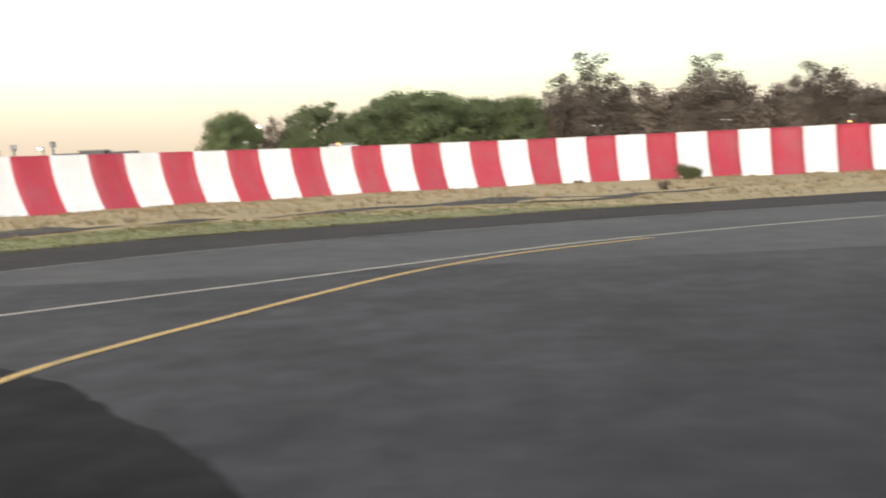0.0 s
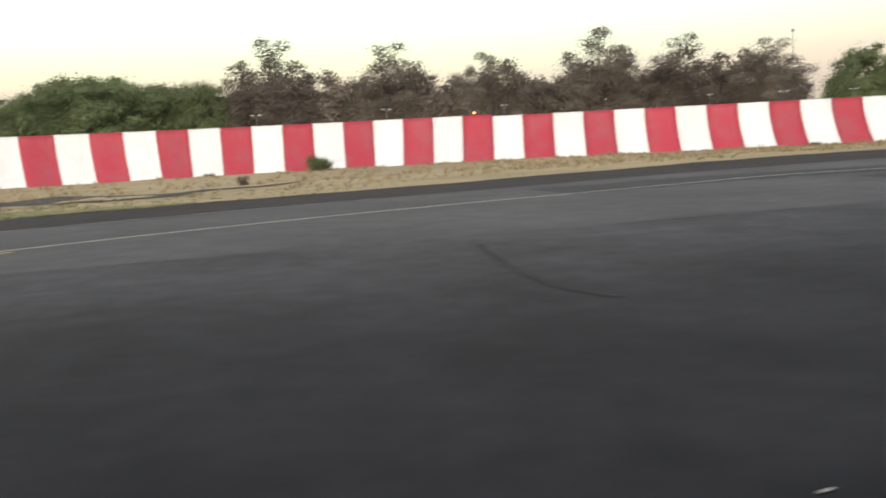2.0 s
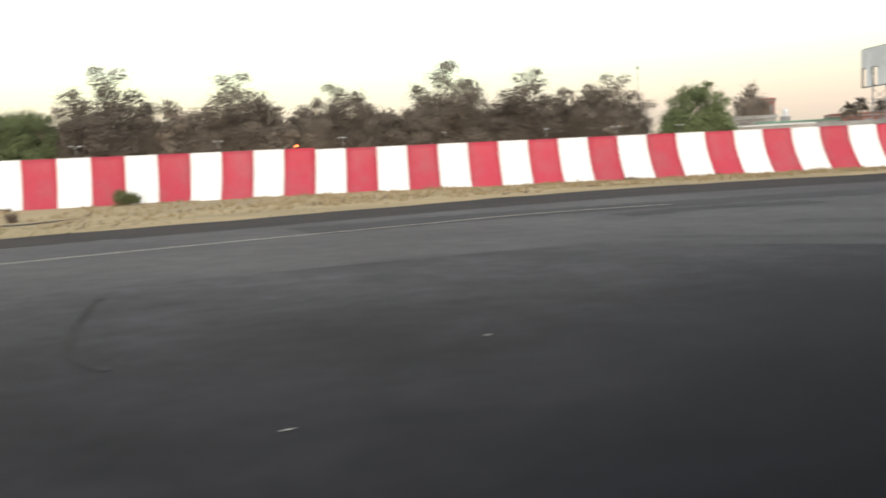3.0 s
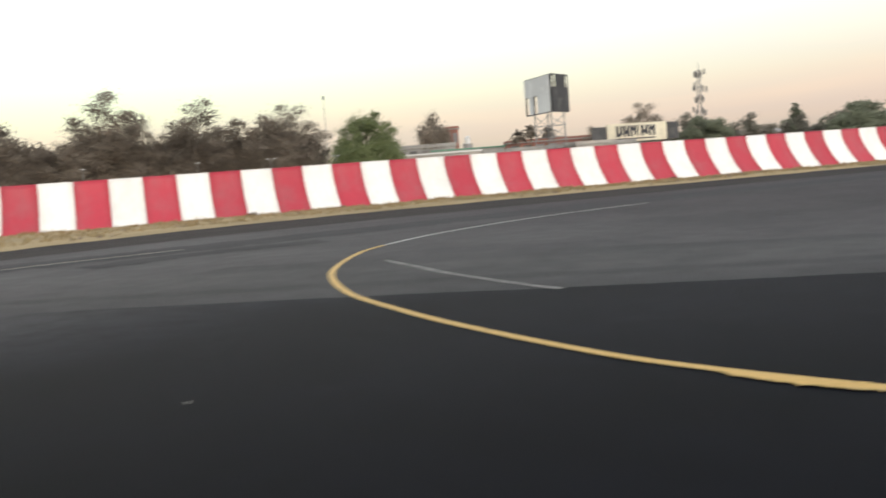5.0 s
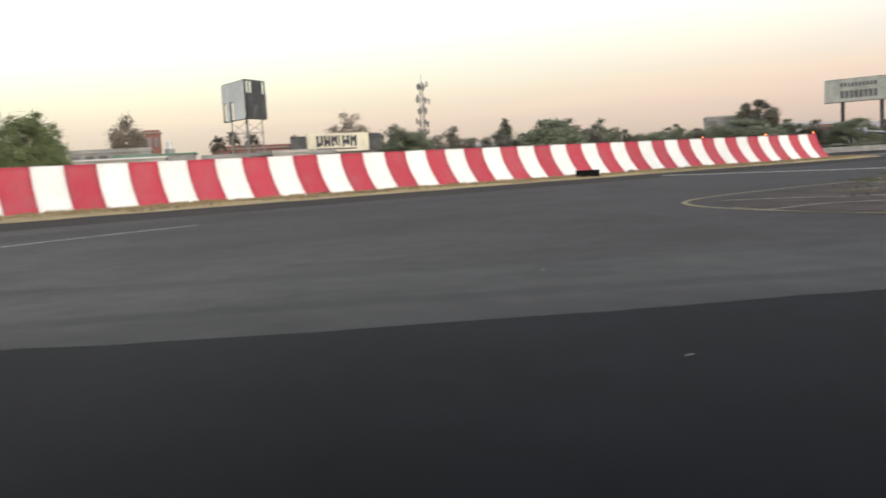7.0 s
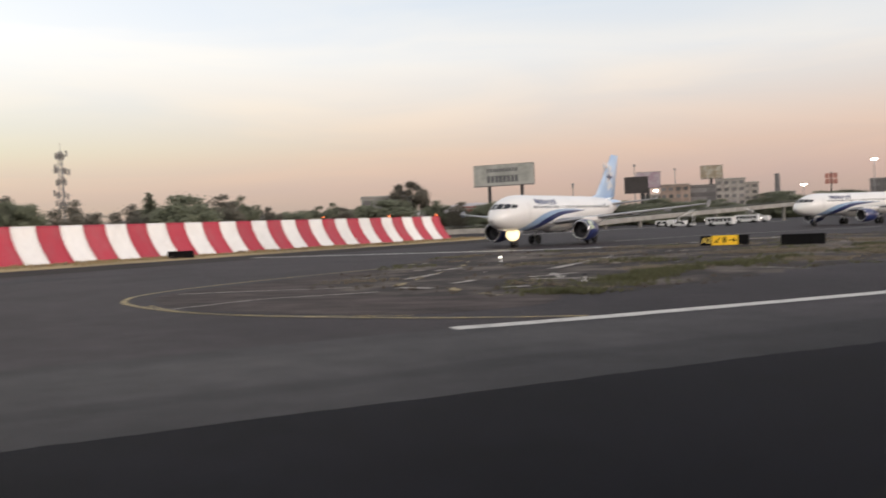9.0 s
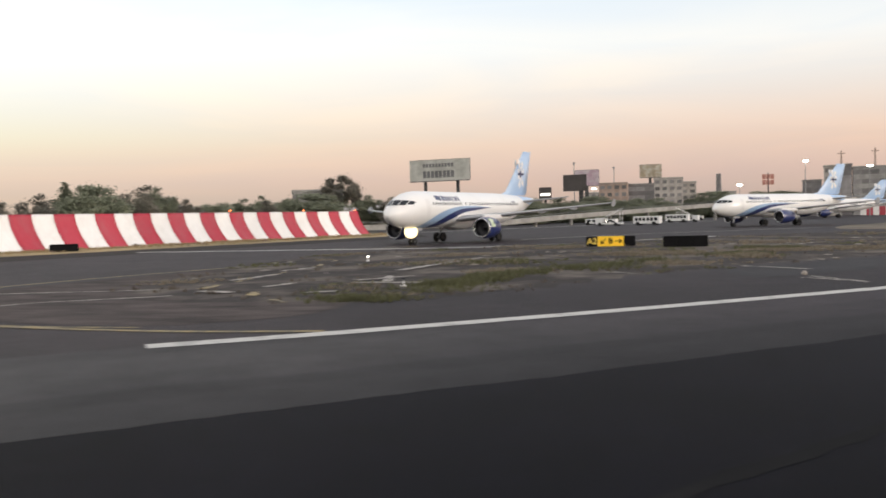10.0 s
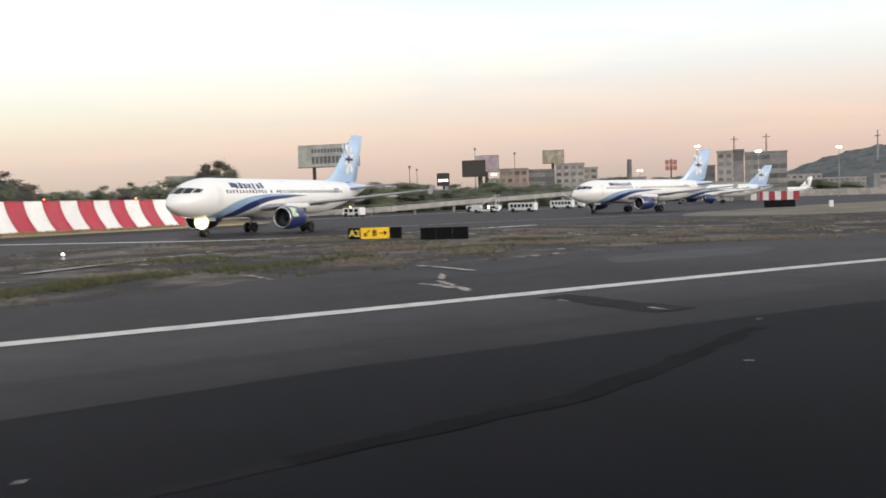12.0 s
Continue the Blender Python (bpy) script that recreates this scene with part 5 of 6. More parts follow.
def wheel_mesh(r, w):
    prof = [(-w, r * 0.45), (-w, r * 0.85), (-w * 0.6, r), (w * 0.6, r), (w, r * 0.85), (w, r * 0.45), (w * 0.5, r * 0.4), (w * 0.5, 0.01), (-w * 0.5, 0.01), (-w * 0.5, r * 0.4), (-w, r * 0.45)]
    verts, faces, seg = [], [], 20
    for y, q in prof:
        for i in range(seg):
            a = 2 * math.pi * i / seg
            verts.append((q * math.cos(a), y, q * math.sin(a)))
    for s in range(len(prof) - 1):
        for i in range(seg):
            j = (i + 1) % seg
            faces.append((s * seg + i, s * seg + j, s * seg + seg + j, s * seg + seg + i))
    return mesh("wheel", verts, faces, rubber, True)


WHEEL_BIG, WHEEL_SMALL = wheel_mesh(0.58, 0.21), wheel_mesh(0.4, 0.13)


BIG = 1.06


def plane_pose(gx, gy, nx, ny):
    """Nose gear at (gx, gy), nose towards (nx, ny)."""
    n = Vector((nx, ny, 0)).normalized()
    rot = math.degrees(math.atan2(-n.y, -n.x))
    p = Vector((gx, gy, 0)) + n * 5.07 * BIG
    return pose(p.x, p.y, 0.012, 0, 0, rot) @ Matrix.Scale(BIG, 4)


jet = airliner("white airliner with blue stripes and a light blue tail")
M2 = plane_pose(241.6, -36.6, -0.70, 0.71)
M3 = plane_pose(379, -65, -0.36, 0.93)
M4 = plane_pose(644, -140, -0.4, 0.9)
for m in (M2, M3):
    copy_thing(jet, m)
last_jet = copy_thing(jet, M4)
last_jet["label"] = "small white airliner with a white tail, far off"
for ob in last_jet.children_recursive:
    if ob.type == "MESH" and ob.data.materials[0] == plane_tail:
        ob.data = ob.data.copy()
        ob.data.materials[0] = plane_white
        ob["label"] = "white tail"
    elif ob.name.startswith("emblem_leaf"):
        ob.data = ob.data.copy()
        ob.data.materials[0] = plane_navy
        ob["label"] = "dark leaf of the emblem"
jet.matrix_world = plane_pose(160.4, 4.0, -0.965, 0.262)
# a splash of lime and white paint on one nacelle
eng, ec = ENGINE[0]
lime_splash = material("lime_paint", (0.40, 0.50, 0.20), rough=0.4, vary=0.2, second=(0.62, 0.66, 0.60), patch=0.5, patch_size=1.6, edge=0.08)
verts = []
for i in range(6):
    for j in range(6):
        a = radians(4 + 52 * j / 5)
        x = ec[0] + 0.22 + (0.9 + 0.18 * math.sin(2.1 * j)) * i / 5
        verts.append((x, ec[1] - 1.235 * math.cos(a), ec[2] + 1.235 * math.sin(a)))
put("paint_flash", mesh("paint_flash", verts, [(i * 6 + j, i * 6 + j + 1, i * 6 + j + 7, i * 6 + j + 6) for i in range(5) for j in range(5)], lime_splash, True), eng, None, "splash of lime and white paint")
jet["label"] = "white airliner with blue stripes, taxi light shining"
# bulb is oversized so that the lamp's glare is part of its shape
lamp_taxi = glow("taxi_lamp", (1.0, 0.82, 0.46), 2.1)
bm = bmesh.new()
bmesh.ops.create_uvsphere(bm, u_segments=14, v_segments=8, radius=0.7, matrix=Matrix.Translation((4.7, 0, 1.45)) @ Matrix.Diagonal((0.5, 1.2, 1, 1)))
part("taxi_light", bm, lamp_taxi, jet, "shining warm taxi light", True)
lens = bpy.data.lights.new("taxi_beam", "SPOT")
lens.energy, lens.color, lens.spot_size, lens.shadow_soft_size = 2500, (1, 0.86, 0.6), radians(50), 0.2
beam = new("taxi_beam", lens)
tl = jet.matrix_world @ Vector((4.2, 0, 1.5))
ahead = jet.matrix_world @ Vector((-30, 0, -0.5))
beam.matrix_world = look(tl, ahead)

# ---- airfield signs and fittings ----
def facing(x, y, z, rx, ry):
    """A pose whose x axis runs along (rx, ry) as a reader sees it, z up, front towards -y."""
    r = Vector((rx, ry, 0)).normalized()
    return Matrix(((r.x, -r.y, 0, x), (r.y, r.x, 0, y), (0, 0, 1, z), (0, 0, 0, 1)))


sign_yellow = material("sign_yellow", (0.85, 0.52, 0.02), rough=0.5, vary=0.05, bump=0.0)
p_ = sign_yellow.node_tree.nodes["Principled BSDF"]
p_.inputs["Emission Color"].default_value = (0.95, 0.55, 0.02, 1)
p_.inputs["Emission Strength"].default_value = 0.25
letter_yellow = material("letter_yellow", (0.85, 0.62, 0.12), rough=0.5, vary=0.03, bump=0.0)


def lettering(body, size, m, mat, parent, label):
    c = bpy.data.curves.new("lettering", "FONT")
    c.body, c.size, c.extrude, c.align_x, c.align_y, c.offset = body, size, 0.01, "CENTER", "CENTER", 0.018
    c.materials.append(mat)
    ob = child(new("lettering", c), parent, label)
    ob.matrix_basis = m
    return ob


def arrow(m, mat, parent):
    """A flat arrow along +x, in the plane of x and z."""
    bm = bmesh.new()
    box(bm, -0.30, -0.01, -0.035, 0.12, 0.01, 0.035)
    f = [(0.05, 0.2), (0.34, 0.0), (0.05, -0.2), (0.05, -0.09), (0.18, 0.0), (0.05, 0.09)]
    bm.faces.new([bm.verts.new((x, -0.012, z)) for x, z in f])
    ob = part("arrow", bm, mat, parent, "black arrow")
    ob.matrix_basis = m
    return ob


FRONT = pose(0, 0, 0, 90)
guide = thing("guidance_sign", facing(138.8, -17.75, 0.28, 0.16, -0.987), "black and yellow taxiway guidance sign lettered A2 and B", "sign")
for x0, x1, nm, mt, lb in ((0.0, 0.95, "black_panel", black_panel, "black location panel"), (0.97, 3.18, "yellow_panel", sign_yellow, "yellow direction panel"), (3.2, 4.15, "black_panel", black_panel, "blank black panel")):
    boxm(nm, x0, -0.08, 0.0, x1, 0.12, 0.86, mt, guide, lb, 0.02)
for x in (0.3, 1.6, 2.7, 3.8):
    part("leg", rod(bmesh.new(), (x, 0.02, -0.35), (x, 0.02, 0.02), 0.04), dark_steel, guide)
lettering("A2", 0.72, pose(0.5, -0.085, 0.43) @ FRONT, letter_yellow, guide, "yellow letters A2")
lettering("B", 0.62, pose(2.05, -0.085, 0.43) @ FRONT, black_panel, guide, "black letter B")
arrow(pose(1.45, -0.085, 0.43, 0, 135, 0), black_panel, guide)
arrow(pose(2.72, -0.085, 0.43), black_panel, guide)

blank = thing("guidance_sign", facing(135.0, -24.2, 0.28, 0.12, -0.99), "blank black back of a taxiway sign", "sign")
for i in range(3):
    boxm("black_panel", i * 1.16, -0.08, 0.0, i * 1.16 + 1.14, 0.12, 0.88, black_panel, blank, "", 0.02)
for x in (0.3, 1.7, 3.1):
    part("leg", rod(bmesh.new(), (x, 0.02, -0.35), (x, 0.02, 0.02), 0.04), dark_steel, blank)

far_blank = thing("guidance_sign", facing(243.7, -67.6, 0.25, 0.5, -0.87), "long black back of a far taxiway sign", "sign")
for i in range(4):
    boxm("black_panel", i * 1.75, -0.1, 0.0, i * 1.75 + 1.72, 0.15, 1.35, black_panel, far_blank, "", 0.03)
for x in (0.5, 3.5, 6.5):
    part("leg", rod(bmesh.new(), (x, 0.02, -0.3), (x, 0.02, 0.02), 0.05), dark_steel, far_blank)
wb = thing("marker_box", facing(246.8, -79.6, 0.0, 0.2, -0.98), "small white marker box on the far grass", "marker")
boxm("body", 0, -0.2, 0.1, 0.7, 0.2, 1.3, white_metal, wb, "", 0.04)
boxm("foot", 0.1, -0.15, -0.05, 0.6, 0.15, 0.12, concrete, wb)

dark_box = thing("guidance_sign", facing(152.6, 46.6, 0.12, 0.62, -0.78), "low black sign back at the foot of the fence", "sign")
boxm("black_panel", 0.0, -0.15, 0.0, 3.2, 0.15, 0.95, black_panel, dark_box, "", 0.03)
for x in (0.4, 2.8):
    part("leg", rod(bmesh.new(), (x, 0, -0.3), (x, 0, 0.02), 0.05), dark_steel, dark_box)

lamp_white = glow("white_lamp", (1.0, 0.93, 0.8), 10)
for n, (x, y) in enumerate([(123.7, -3.2), (99.6, -13.2)]):
    fl = thing("taxiway_light", pose(x, y, island_z(x, y)), "small raised taxiway light fitting", "taxiway light", "taxiway edge lights")
    part("stem", rod(bmesh.new(), (0, 0, -0.1), (0, 0, 0.28), 0.035, 0.03), white_metal, fl)
    part("base", rod(bmesh.new(), (0, 0, -0.05), (0, 0, 0.04), 0.16, 0.12, 12), white_metal, fl)
    bm = bmesh.new()
    bmesh.ops.create_uvsphere(bm, u_segments=10, v_segments=6, radius=0.06, matrix=Matrix.Translation((0, 0, 0.32)))
    part("lens", bm, lamp_white if n == 0 else glass_dark, fl, "glass dome", True)


# ---- billboards, mast, tower ----
panel_grey = material("billboard_grey", (0.58, 0.58, 0.60), rough=0.7, vary=0.08, size=0.6, second=(0.68, 0.68, 0.70), patch=0.5, patch_size=0.12, edge=0.03)
panel_back = material("billboard_back", (0.055, 0.055, 0.06), rough=0.7, vary=0.25, size=0.5, second=(0.12, 0.12, 0.12), patch=0.4, patch_size=0.3)
panel_white = material("billboard_white", (0.50, 0.50, 0.47), rough=0.7, vary=0.05, size=0.6)
# black of the far boards, lifted to put distance haze into the colour
hazy_dark = material("hazy_dark_panel", (0.065, 0.058, 0.058), rough=0.8, vary=0.1)
panel_pink = material("billboard_pink", (0.42, 0.30, 0.36), rough=0.7, vary=0.15, size=0.4, second=(0.50, 0.44, 0.48), patch=0.5, patch_size=0.3)
panel_brown = material("billboard_picture", (0.30, 0.25, 0.18), rough=0.7, vary=0.3, size=0.5, second=(0.45, 0.42, 0.36), patch=0.5, patch_size=0.35)
ink = material("dark_lettering", (0.05, 0.05, 0.06), rough=0.7, vary=0.1)
cream = material("cream_sign", (0.74, 0.68, 0.54), rough=0.6, vary=0.05, size=0.6)


def billboard(m, w, h, low, front, label, legs, cells=(4, 2), group="", torn=(), walkway=True):
    """A framed panel of w by h metres, its lower edge low metres up, on posts down to the ground."""
    ob = thing("billboard", m, label, "billboard", group)
    nx, nz = cells
    for i in range(nx):
        for j in range(nz):
            if (i, j) in torn:
                continue
            boxm("sheet", w * i / nx + 0.01, -0.12, low + h * j / nz + 0.01, w * (i + 1) / nx - 0.01, 0.0, low + h * (j + 1) / nz - 0.01, front, ob)
    bm = bmesh.new()
    for z in (low, low + h / 2, low + h):
        box(bm, 0, 0.02, z - 0.12, w, 0.3, z + 0.12)
    for i in range(7):
        box(bm, w * i / 6 - 0.08, 0.02, low, w * i / 6 + 0.08, 0.3, low + h)
    part("frame", bm, dark_steel, ob)
    if walkway:
        boxm("catwalk", 0, -0.9, low - 0.25, w, 0.5, low - 0.12, dark_steel, ob)
    for x, r in legs:
        part("post", rod(bmesh.new(), (x, r + 0.32, -0.2), (x, r + 0.32, low + h * 0.6), r), dark_steel, ob)
    return ob


# tall two-sided board, its pale face and the dark back of the other
billboard(facing(163.7, 130.6, 0, -4.0, -11.2), 11.6, 7.2, 13.4, panel_grey, "tall pale grey blank billboard with missing panels", [], cells=(6, 2), torn=((0, 0), (2, 0)), walkway=False)
billboard(facing(159.9, 119.2, 0, 6.2, 1.6), 6.4, 7.2, 13.4, panel_back, "dark torn side of the tall billboard", [], cells=(4, 3), torn=((0, 2), (3, 2)), walkway=False)
truss = thing("billboard_truss", pose(164.5, 124.8, 0), "steel lattice legs under the tall billboard", "truss")
for x, y in ((-2, -2.5), (2, -2.5), (2, 2.5), (-2, 2.5)):
    part("leg", rod(bmesh.new(), (x, y, -0.2), (x * 0.9, y * 0.9, 16.0), 0.12), steel, truss)
for z in np.arange(4, 12.5, 2.3):
    bm = bmesh.new()
    for (x0, y0), (x1, y1) in (((-2, -2.5), (2, -2.5)), ((2, -2.5), (2, 2.5)), ((2, 2.5), (-2, 2.5)), ((-2, 2.5), (-2, -2.5))):
        rod(bm, (x0, y0, z), (x1, y1, z + 2.3), 0.05, sides=5)
        rod(bm, (x0, y0, z), (x1, y1, z), 0.05, sides=5)
    part("brace", bm, steel, truss)

# big white board on two posts; its lines of writing are plain bars
white_board = billboard(facing(393.0, 72.0, 0, -4.0, -24.6), 24.9, 8.0, 17.4, panel_white, "white billboard on two posts with grey writing", [(6.0, 0.7), (19.5, 0.7)], cells=(6, 1))
grey_writing = material("grey_writing", (0.16, 0.16, 0.17), rough=0.7)
for i in range(10):
    boxm("writing_bar", 5.6 + 1.3 * i, -0.16, 22.6, 6.5 + 1.3 * i, -0.125, 24.0, grey_writing, white_board, "grey bar of writing")
for i in range(8):
    boxm("writing_bar", 5.6 + 1.65 * i, -0.16, 18.6, 6.9 + 1.65 * i, -0.125, 21.2, grey_writing, white_board, "grey bar of writing")

billboard(facing(485, 23.6, 0, -0.5, -11.0), 10.9, 7.4, 14.6, hazy_dark, "black billboard on a thick post", [(8.2, 1.1)], group="distant billboards")
billboard(facing(500, 19.6, 0, -0.5, -11.6), 11.6, 7.6, 17.2, panel_pink, "pink and grey billboard on a post", [(5.5, 0.9)], group="distant billboards")
billboard(facing(566, -9.4, 0, 0.3, -11.0), 11.6, 7.0, 22.8, panel_brown, "brown picture billboard on a tall post", [(5.5, 0.8)], group="distant billboards")
b_small = billboard(facing(470, 33.0, 0, -0.3, -5), 5.6, 5.4, 10.6, hazy_dark, "small dark billboard with a lit white line", [(2.8, 0.5)], group="distant billboards")
boxm("lit_line", 0.6, -0.2, 12.3, 5.0, -0.14, 13.3, glow("lit_line", (1, 0.97, 0.9), 2.0), b_small, "lit white line")

# rooftop board with plain letter shapes
name_board = thing("rooftop_sign", facing(173.2, 117.4, 6.6, 16.0, -5.2), "cream rooftop sign with bold black letter shapes", "sign")
boxm("panel", 0, -0.15, 0, 14.2, 0.15, 3.7, cream, name_board, "cream panel")
for i, (x0, w) in enumerate(((2.0, 1.5), (3.75, 1.4), (5.4, 1.4), (7.05, 0.6), (7.95, 1.6), (9.8, 1.5))):
    bm = bmesh.new()
    box(bm, x0, -0.22, 1.0, x0 + min(w, 1.0) * 0.5, -0.16, 3.2)
    if w > 1:
        box(bm, x0 + w * 0.64, -0.22, 1.0 if i % 2 else 1.3, x0 + w, -0.16, 3.2)
        box(bm, x0 + 0.5, -0.22, 1.0 + 0.55 * (i % 3), x0 + w * 0.64, -0.16, 1.75 + 0.55 * (i % 3))
    part("letter_shape", bm, ink, name_board, "black letter shape")
boxm("underline", 2.0, -0.22, 0.42, 11.2, -0.16, 0.68, ink, name_board, "black bar")
boxm("dark_end", 14.3, -0.1, 0, 17.2, 0.1, 3.5, panel_back, name_board, "dark torn end panel")
boxm("side_panel", -3.6, -0.1, 0.1, -0.2, 0.1, 3.2, panel_back, name_board, "dark weathered panel")

# lattice antenna tower
antenna_grey = material("antenna_grey", (0.26, 0.24, 0.23), rough=0.7)
tower = thing("antenna_tower", pose(278, 168.6, 0), "grey lattice mobile phone tower with antennas", "tower")
for i in range(3):
    a = 2 * math.pi * i / 3
    part("leg", rod(bmesh.new(), (1.3 * math.cos(a), 1.3 * math.sin(a), -0.2), (0.6 * math.cos(a), 0.6 * math.sin(a), 29.5), 0.12), steel, tower)
for z in np.arange(1, 29, 1.8):
    bm = bmesh.new()
    r0, r1 = 1.3 - 0.7 * z / 29.5, 1.3 - 0.7 * (z + 1.8) / 29.5
    for i in range(3):
        a, b = 2 * math.pi * i / 3, 2 * math.pi * (i + 1) / 3
        rod(bm, (r0 * math.cos(a), r0 * math.sin(a), z), (r1 * math.cos(b), r1 * math.sin(b), z + 1.8), 0.06, sides=5)
        rod(bm, (r0 * math.cos(a), r0 * math.sin(a), z), (r0 * math.cos(b), r0 * math.sin(b), z), 0.06, sides=5)
    part("brace", bm, steel, tower)
for z, r in ((28.2, 1.7), (24.0, 2.6), (20.5, 1.8), (16.5, 2.4), (13.5, 1.6)):
    bm = bmesh.new()
    for i in range(8):
        a = 2 * math.pi * i / 8
        rod(bm, (0, 0, z), (r * math.cos(a), r * math.sin(a), z), 0.05, sides=5)
    part("arm", bm, steel, tower)
    for i in range(6):
        a = 2 * math.pi * i / 6 + random.uniform(-0.3, 0.3)
        q, dz = r * random.uniform(0.6, 1.05), random.uniform(-0.7, 0.7)
        x, y = q * math.cos(a), q * math.sin(a)
        boxm("antenna", x - 0.2, y - 0.2, z + dz - 0.9, x + 0.2, y + 0.2, z + dz + 0.9, antenna_grey, tower, "grey panel antenna")
part("mast", rod(bmesh.new(), (0, 0, 29), (0, 0, 32), 0.07), steel, tower)

mast = thing("radio_mast", pose(138, 168, 0), "thin guyed radio mast", "mast")
part("pole", rod(bmesh.new(), (0, 0, -0.2), (0, 0, 21.8), 0.09, 0.05), steel, mast)
for z in range(3, 21, 2):
    part("rung", box(bmesh.new(), -0.25, -0.05, z, 0.25, 0.05, z + 0.06), steel, mast)
boxm("head", -0.2, -0.15, 21.2, 0.2, 0.15, 21.9, steel, mast)


# ---- buildings behind the fence ----
brick_red = material("red_render", (0.34, 0.15, 0.12), rough=0.9, vary=0.12, size=0.5)
# greys, pale walls and far windows are lightened, haze put into their colour
grey_render = material("grey_render", (0.35, 0.34, 0.33), rough=0.9, vary=0.12, size=0.4, patch_size=0.2)
pale_render = material("pale_render", (0.46, 0.425, 0.395), rough=0.9, vary=0.08, size=0.4, patch_size=0.2)
peach_render = material("peach_render", (0.44, 0.335, 0.285), rough=0.9, vary=0.08, size=0.4, patch_size=0.2)
dark_render = material("dark_render", (0.17, 0.16, 0.165), rough=0.7, vary=0.1, size=0.4)
hazy_render = material("hazy_render", (0.40, 0.37, 0.36), rough=0.95, vary=0.06, size=0.2)
green_roof = material("green_roof", (0.10, 0.24, 0.16), rough=0.6, vary=0.1, size=0.4)
window_far = material("window_far", (0.22, 0.21, 0.215), rough=0.3, vary=0.2, size=0.3, random=0.5)


def building(m, w, d, h, wall, label, rows=0, cols=0, roof=None, parapet=0.5, name="building", group="distant buildings", bands=False):
    """A block with roof, parapet and a grid of windows on the side that is seen."""
    ob = thing(name, m, label, "building", group)
    body = boxm("wall", 0, 0, -0.3, w, d, h, wall, ob)
    rm = roof or concrete
    boxm("roof", -0.3, -0.3, h, w + 0.3, d + 0.3, h + 0.25, rm, ob)
    if parapet:
        bm = bmesh.new()
        box(bm, -0.2, -0.2, h + 0.25, w + 0.2, 0.1, h + 0.25 + parapet)
        box(bm, -0.2, 0.12, h + 0.25, 0.1, d + 0.2, h + 0.25 + parapet)
        part("parapet", bm, wall, ob)
    if rows:
        fh = h / rows
        cw = w / cols
        bm = box(bmesh.new(), 0, -0.06, 0, cw * (0.97 if bands else 0.6), 0.05, fh * 0.5)
        wm = bpy.data.meshes.new("window")
        bm.to_mesh(wm)
        bm.free()
        wm.materials.append(window_far)
        for r in range(rows):
            for c in range(cols):
                put("window", wm, ob, Matrix.Translation((c * cw + cw * 0.2 * (not bands), 0, r * fh + fh * 0.3)))
    return ob


building(facing(128.0, 134.0, 0, 9.0, -7.6), 19, 8, 6.6, pale_render, "long low shed with a green and white roof", roof=white_metal, parapet=0, name="shed")
building(facing(140, 133, 0, 9.0, -7.6), 14, 8, 7.2, grey_render, "long low shed with a green roof", roof=green_roof, parapet=0, name="shed")
building(facing(158.0, 131.0, 0, 9, -8), 26, 9, 6.3, grey_render, "low grey workshop building", rows=2, cols=9, name="workshop")
building(facing(168.2, 163.4, 0, 6, -5), 3.2, 4, 13.2, brick_red, "small red rooftop house", rows=3, cols=2)
tank = thing("water_tank", pose(171, 158.5, 9.5), "small white rooftop water tank", "tank")
part("body", rod(bmesh.new(), (0, 0, 0), (0, 0, 1.5), 0.7, 0.66, 14), white_metal, tank)
part("lid", rod(bmesh.new(), (0, 0, 1.5), (0, 0, 1.8), 0.66, 0.2, 14), white_metal, tank)
part("stand", box(bmesh.new(), -0.8, -0.8, -9.6, 0.8, 0.8, 0.0), grey_render, tank)
building(facing(172.5, 119.5, 0, 16.0, -5.2), 18, 9, 6.5, grey_render, "grey building under the rooftop sign", rows=2, cols=6)
building(facing(163.0, 116.5, 0, 12.0, -6.0), 8, 6, 6.4, pale_render, "small pale kiosk with a white portal frame", rows=1, cols=4, name="kiosk")
building(facing(176, 150, 0, 9, -7), 30, 10, 8.6, brick_red, "row of low reddish houses", rows=3, cols=10)
building(facing(146, 158, 0, 9, -7), 16, 10, 8.8, grey_render, "row of low grey houses", rows=3, cols=6)
building(facing(327.0, 92.0, 0, 5, -11), 16, 14, 12.6, grey_render, "grey stepped apartment block with long balconies", rows=4, cols=5, bands=True)
building(facing(335, 62, 0, 3, -12), 10, 10, 8, brick_red, "low red building behind the trees", rows=2, cols=3)
building(facing(-81, 190, 0, 10, 1.0), 17, 10, 7.6, dark_render, "low dark flat-roofed building", rows=2, cols=6)
building(facing(-75.5, 189, 0, 10, 1.0), 5, 5, 8.6, dark_render, "small dark roof shelter", parapet=0, name="shelter")
building(facing(-104, 200, 0, 10, 1.0), 20, 10, 7.2, grey_render, "low grey hangar roof", name="hangar")

# east side, beyond the aircraft
building(facing(512, 9, 0, -1, -24), 14, 12, 18, peach_render, "peach coloured plastered office block", rows=5, cols=4)
building(facing(516, -4.6, 0, 0, -1), 13, 12, 17.2, dark_render, "dark glazed office block", rows=4, cols=3, bands=True)
building(facing(548, -17.0, 0, 0, -1), 15, 12, 21, pale_render, "pale office tower with large letters on the roof", rows=6, cols=4)
building(facing(560, -31, 0, 0, -1), 8, 12, 19, pale_render, "pale narrow tower block", rows=6, cols=2)
building(facing(575, 22, 0, 0, -1), 14, 12, 15, pale_render, "grey distant tower block", rows=6, cols=4)
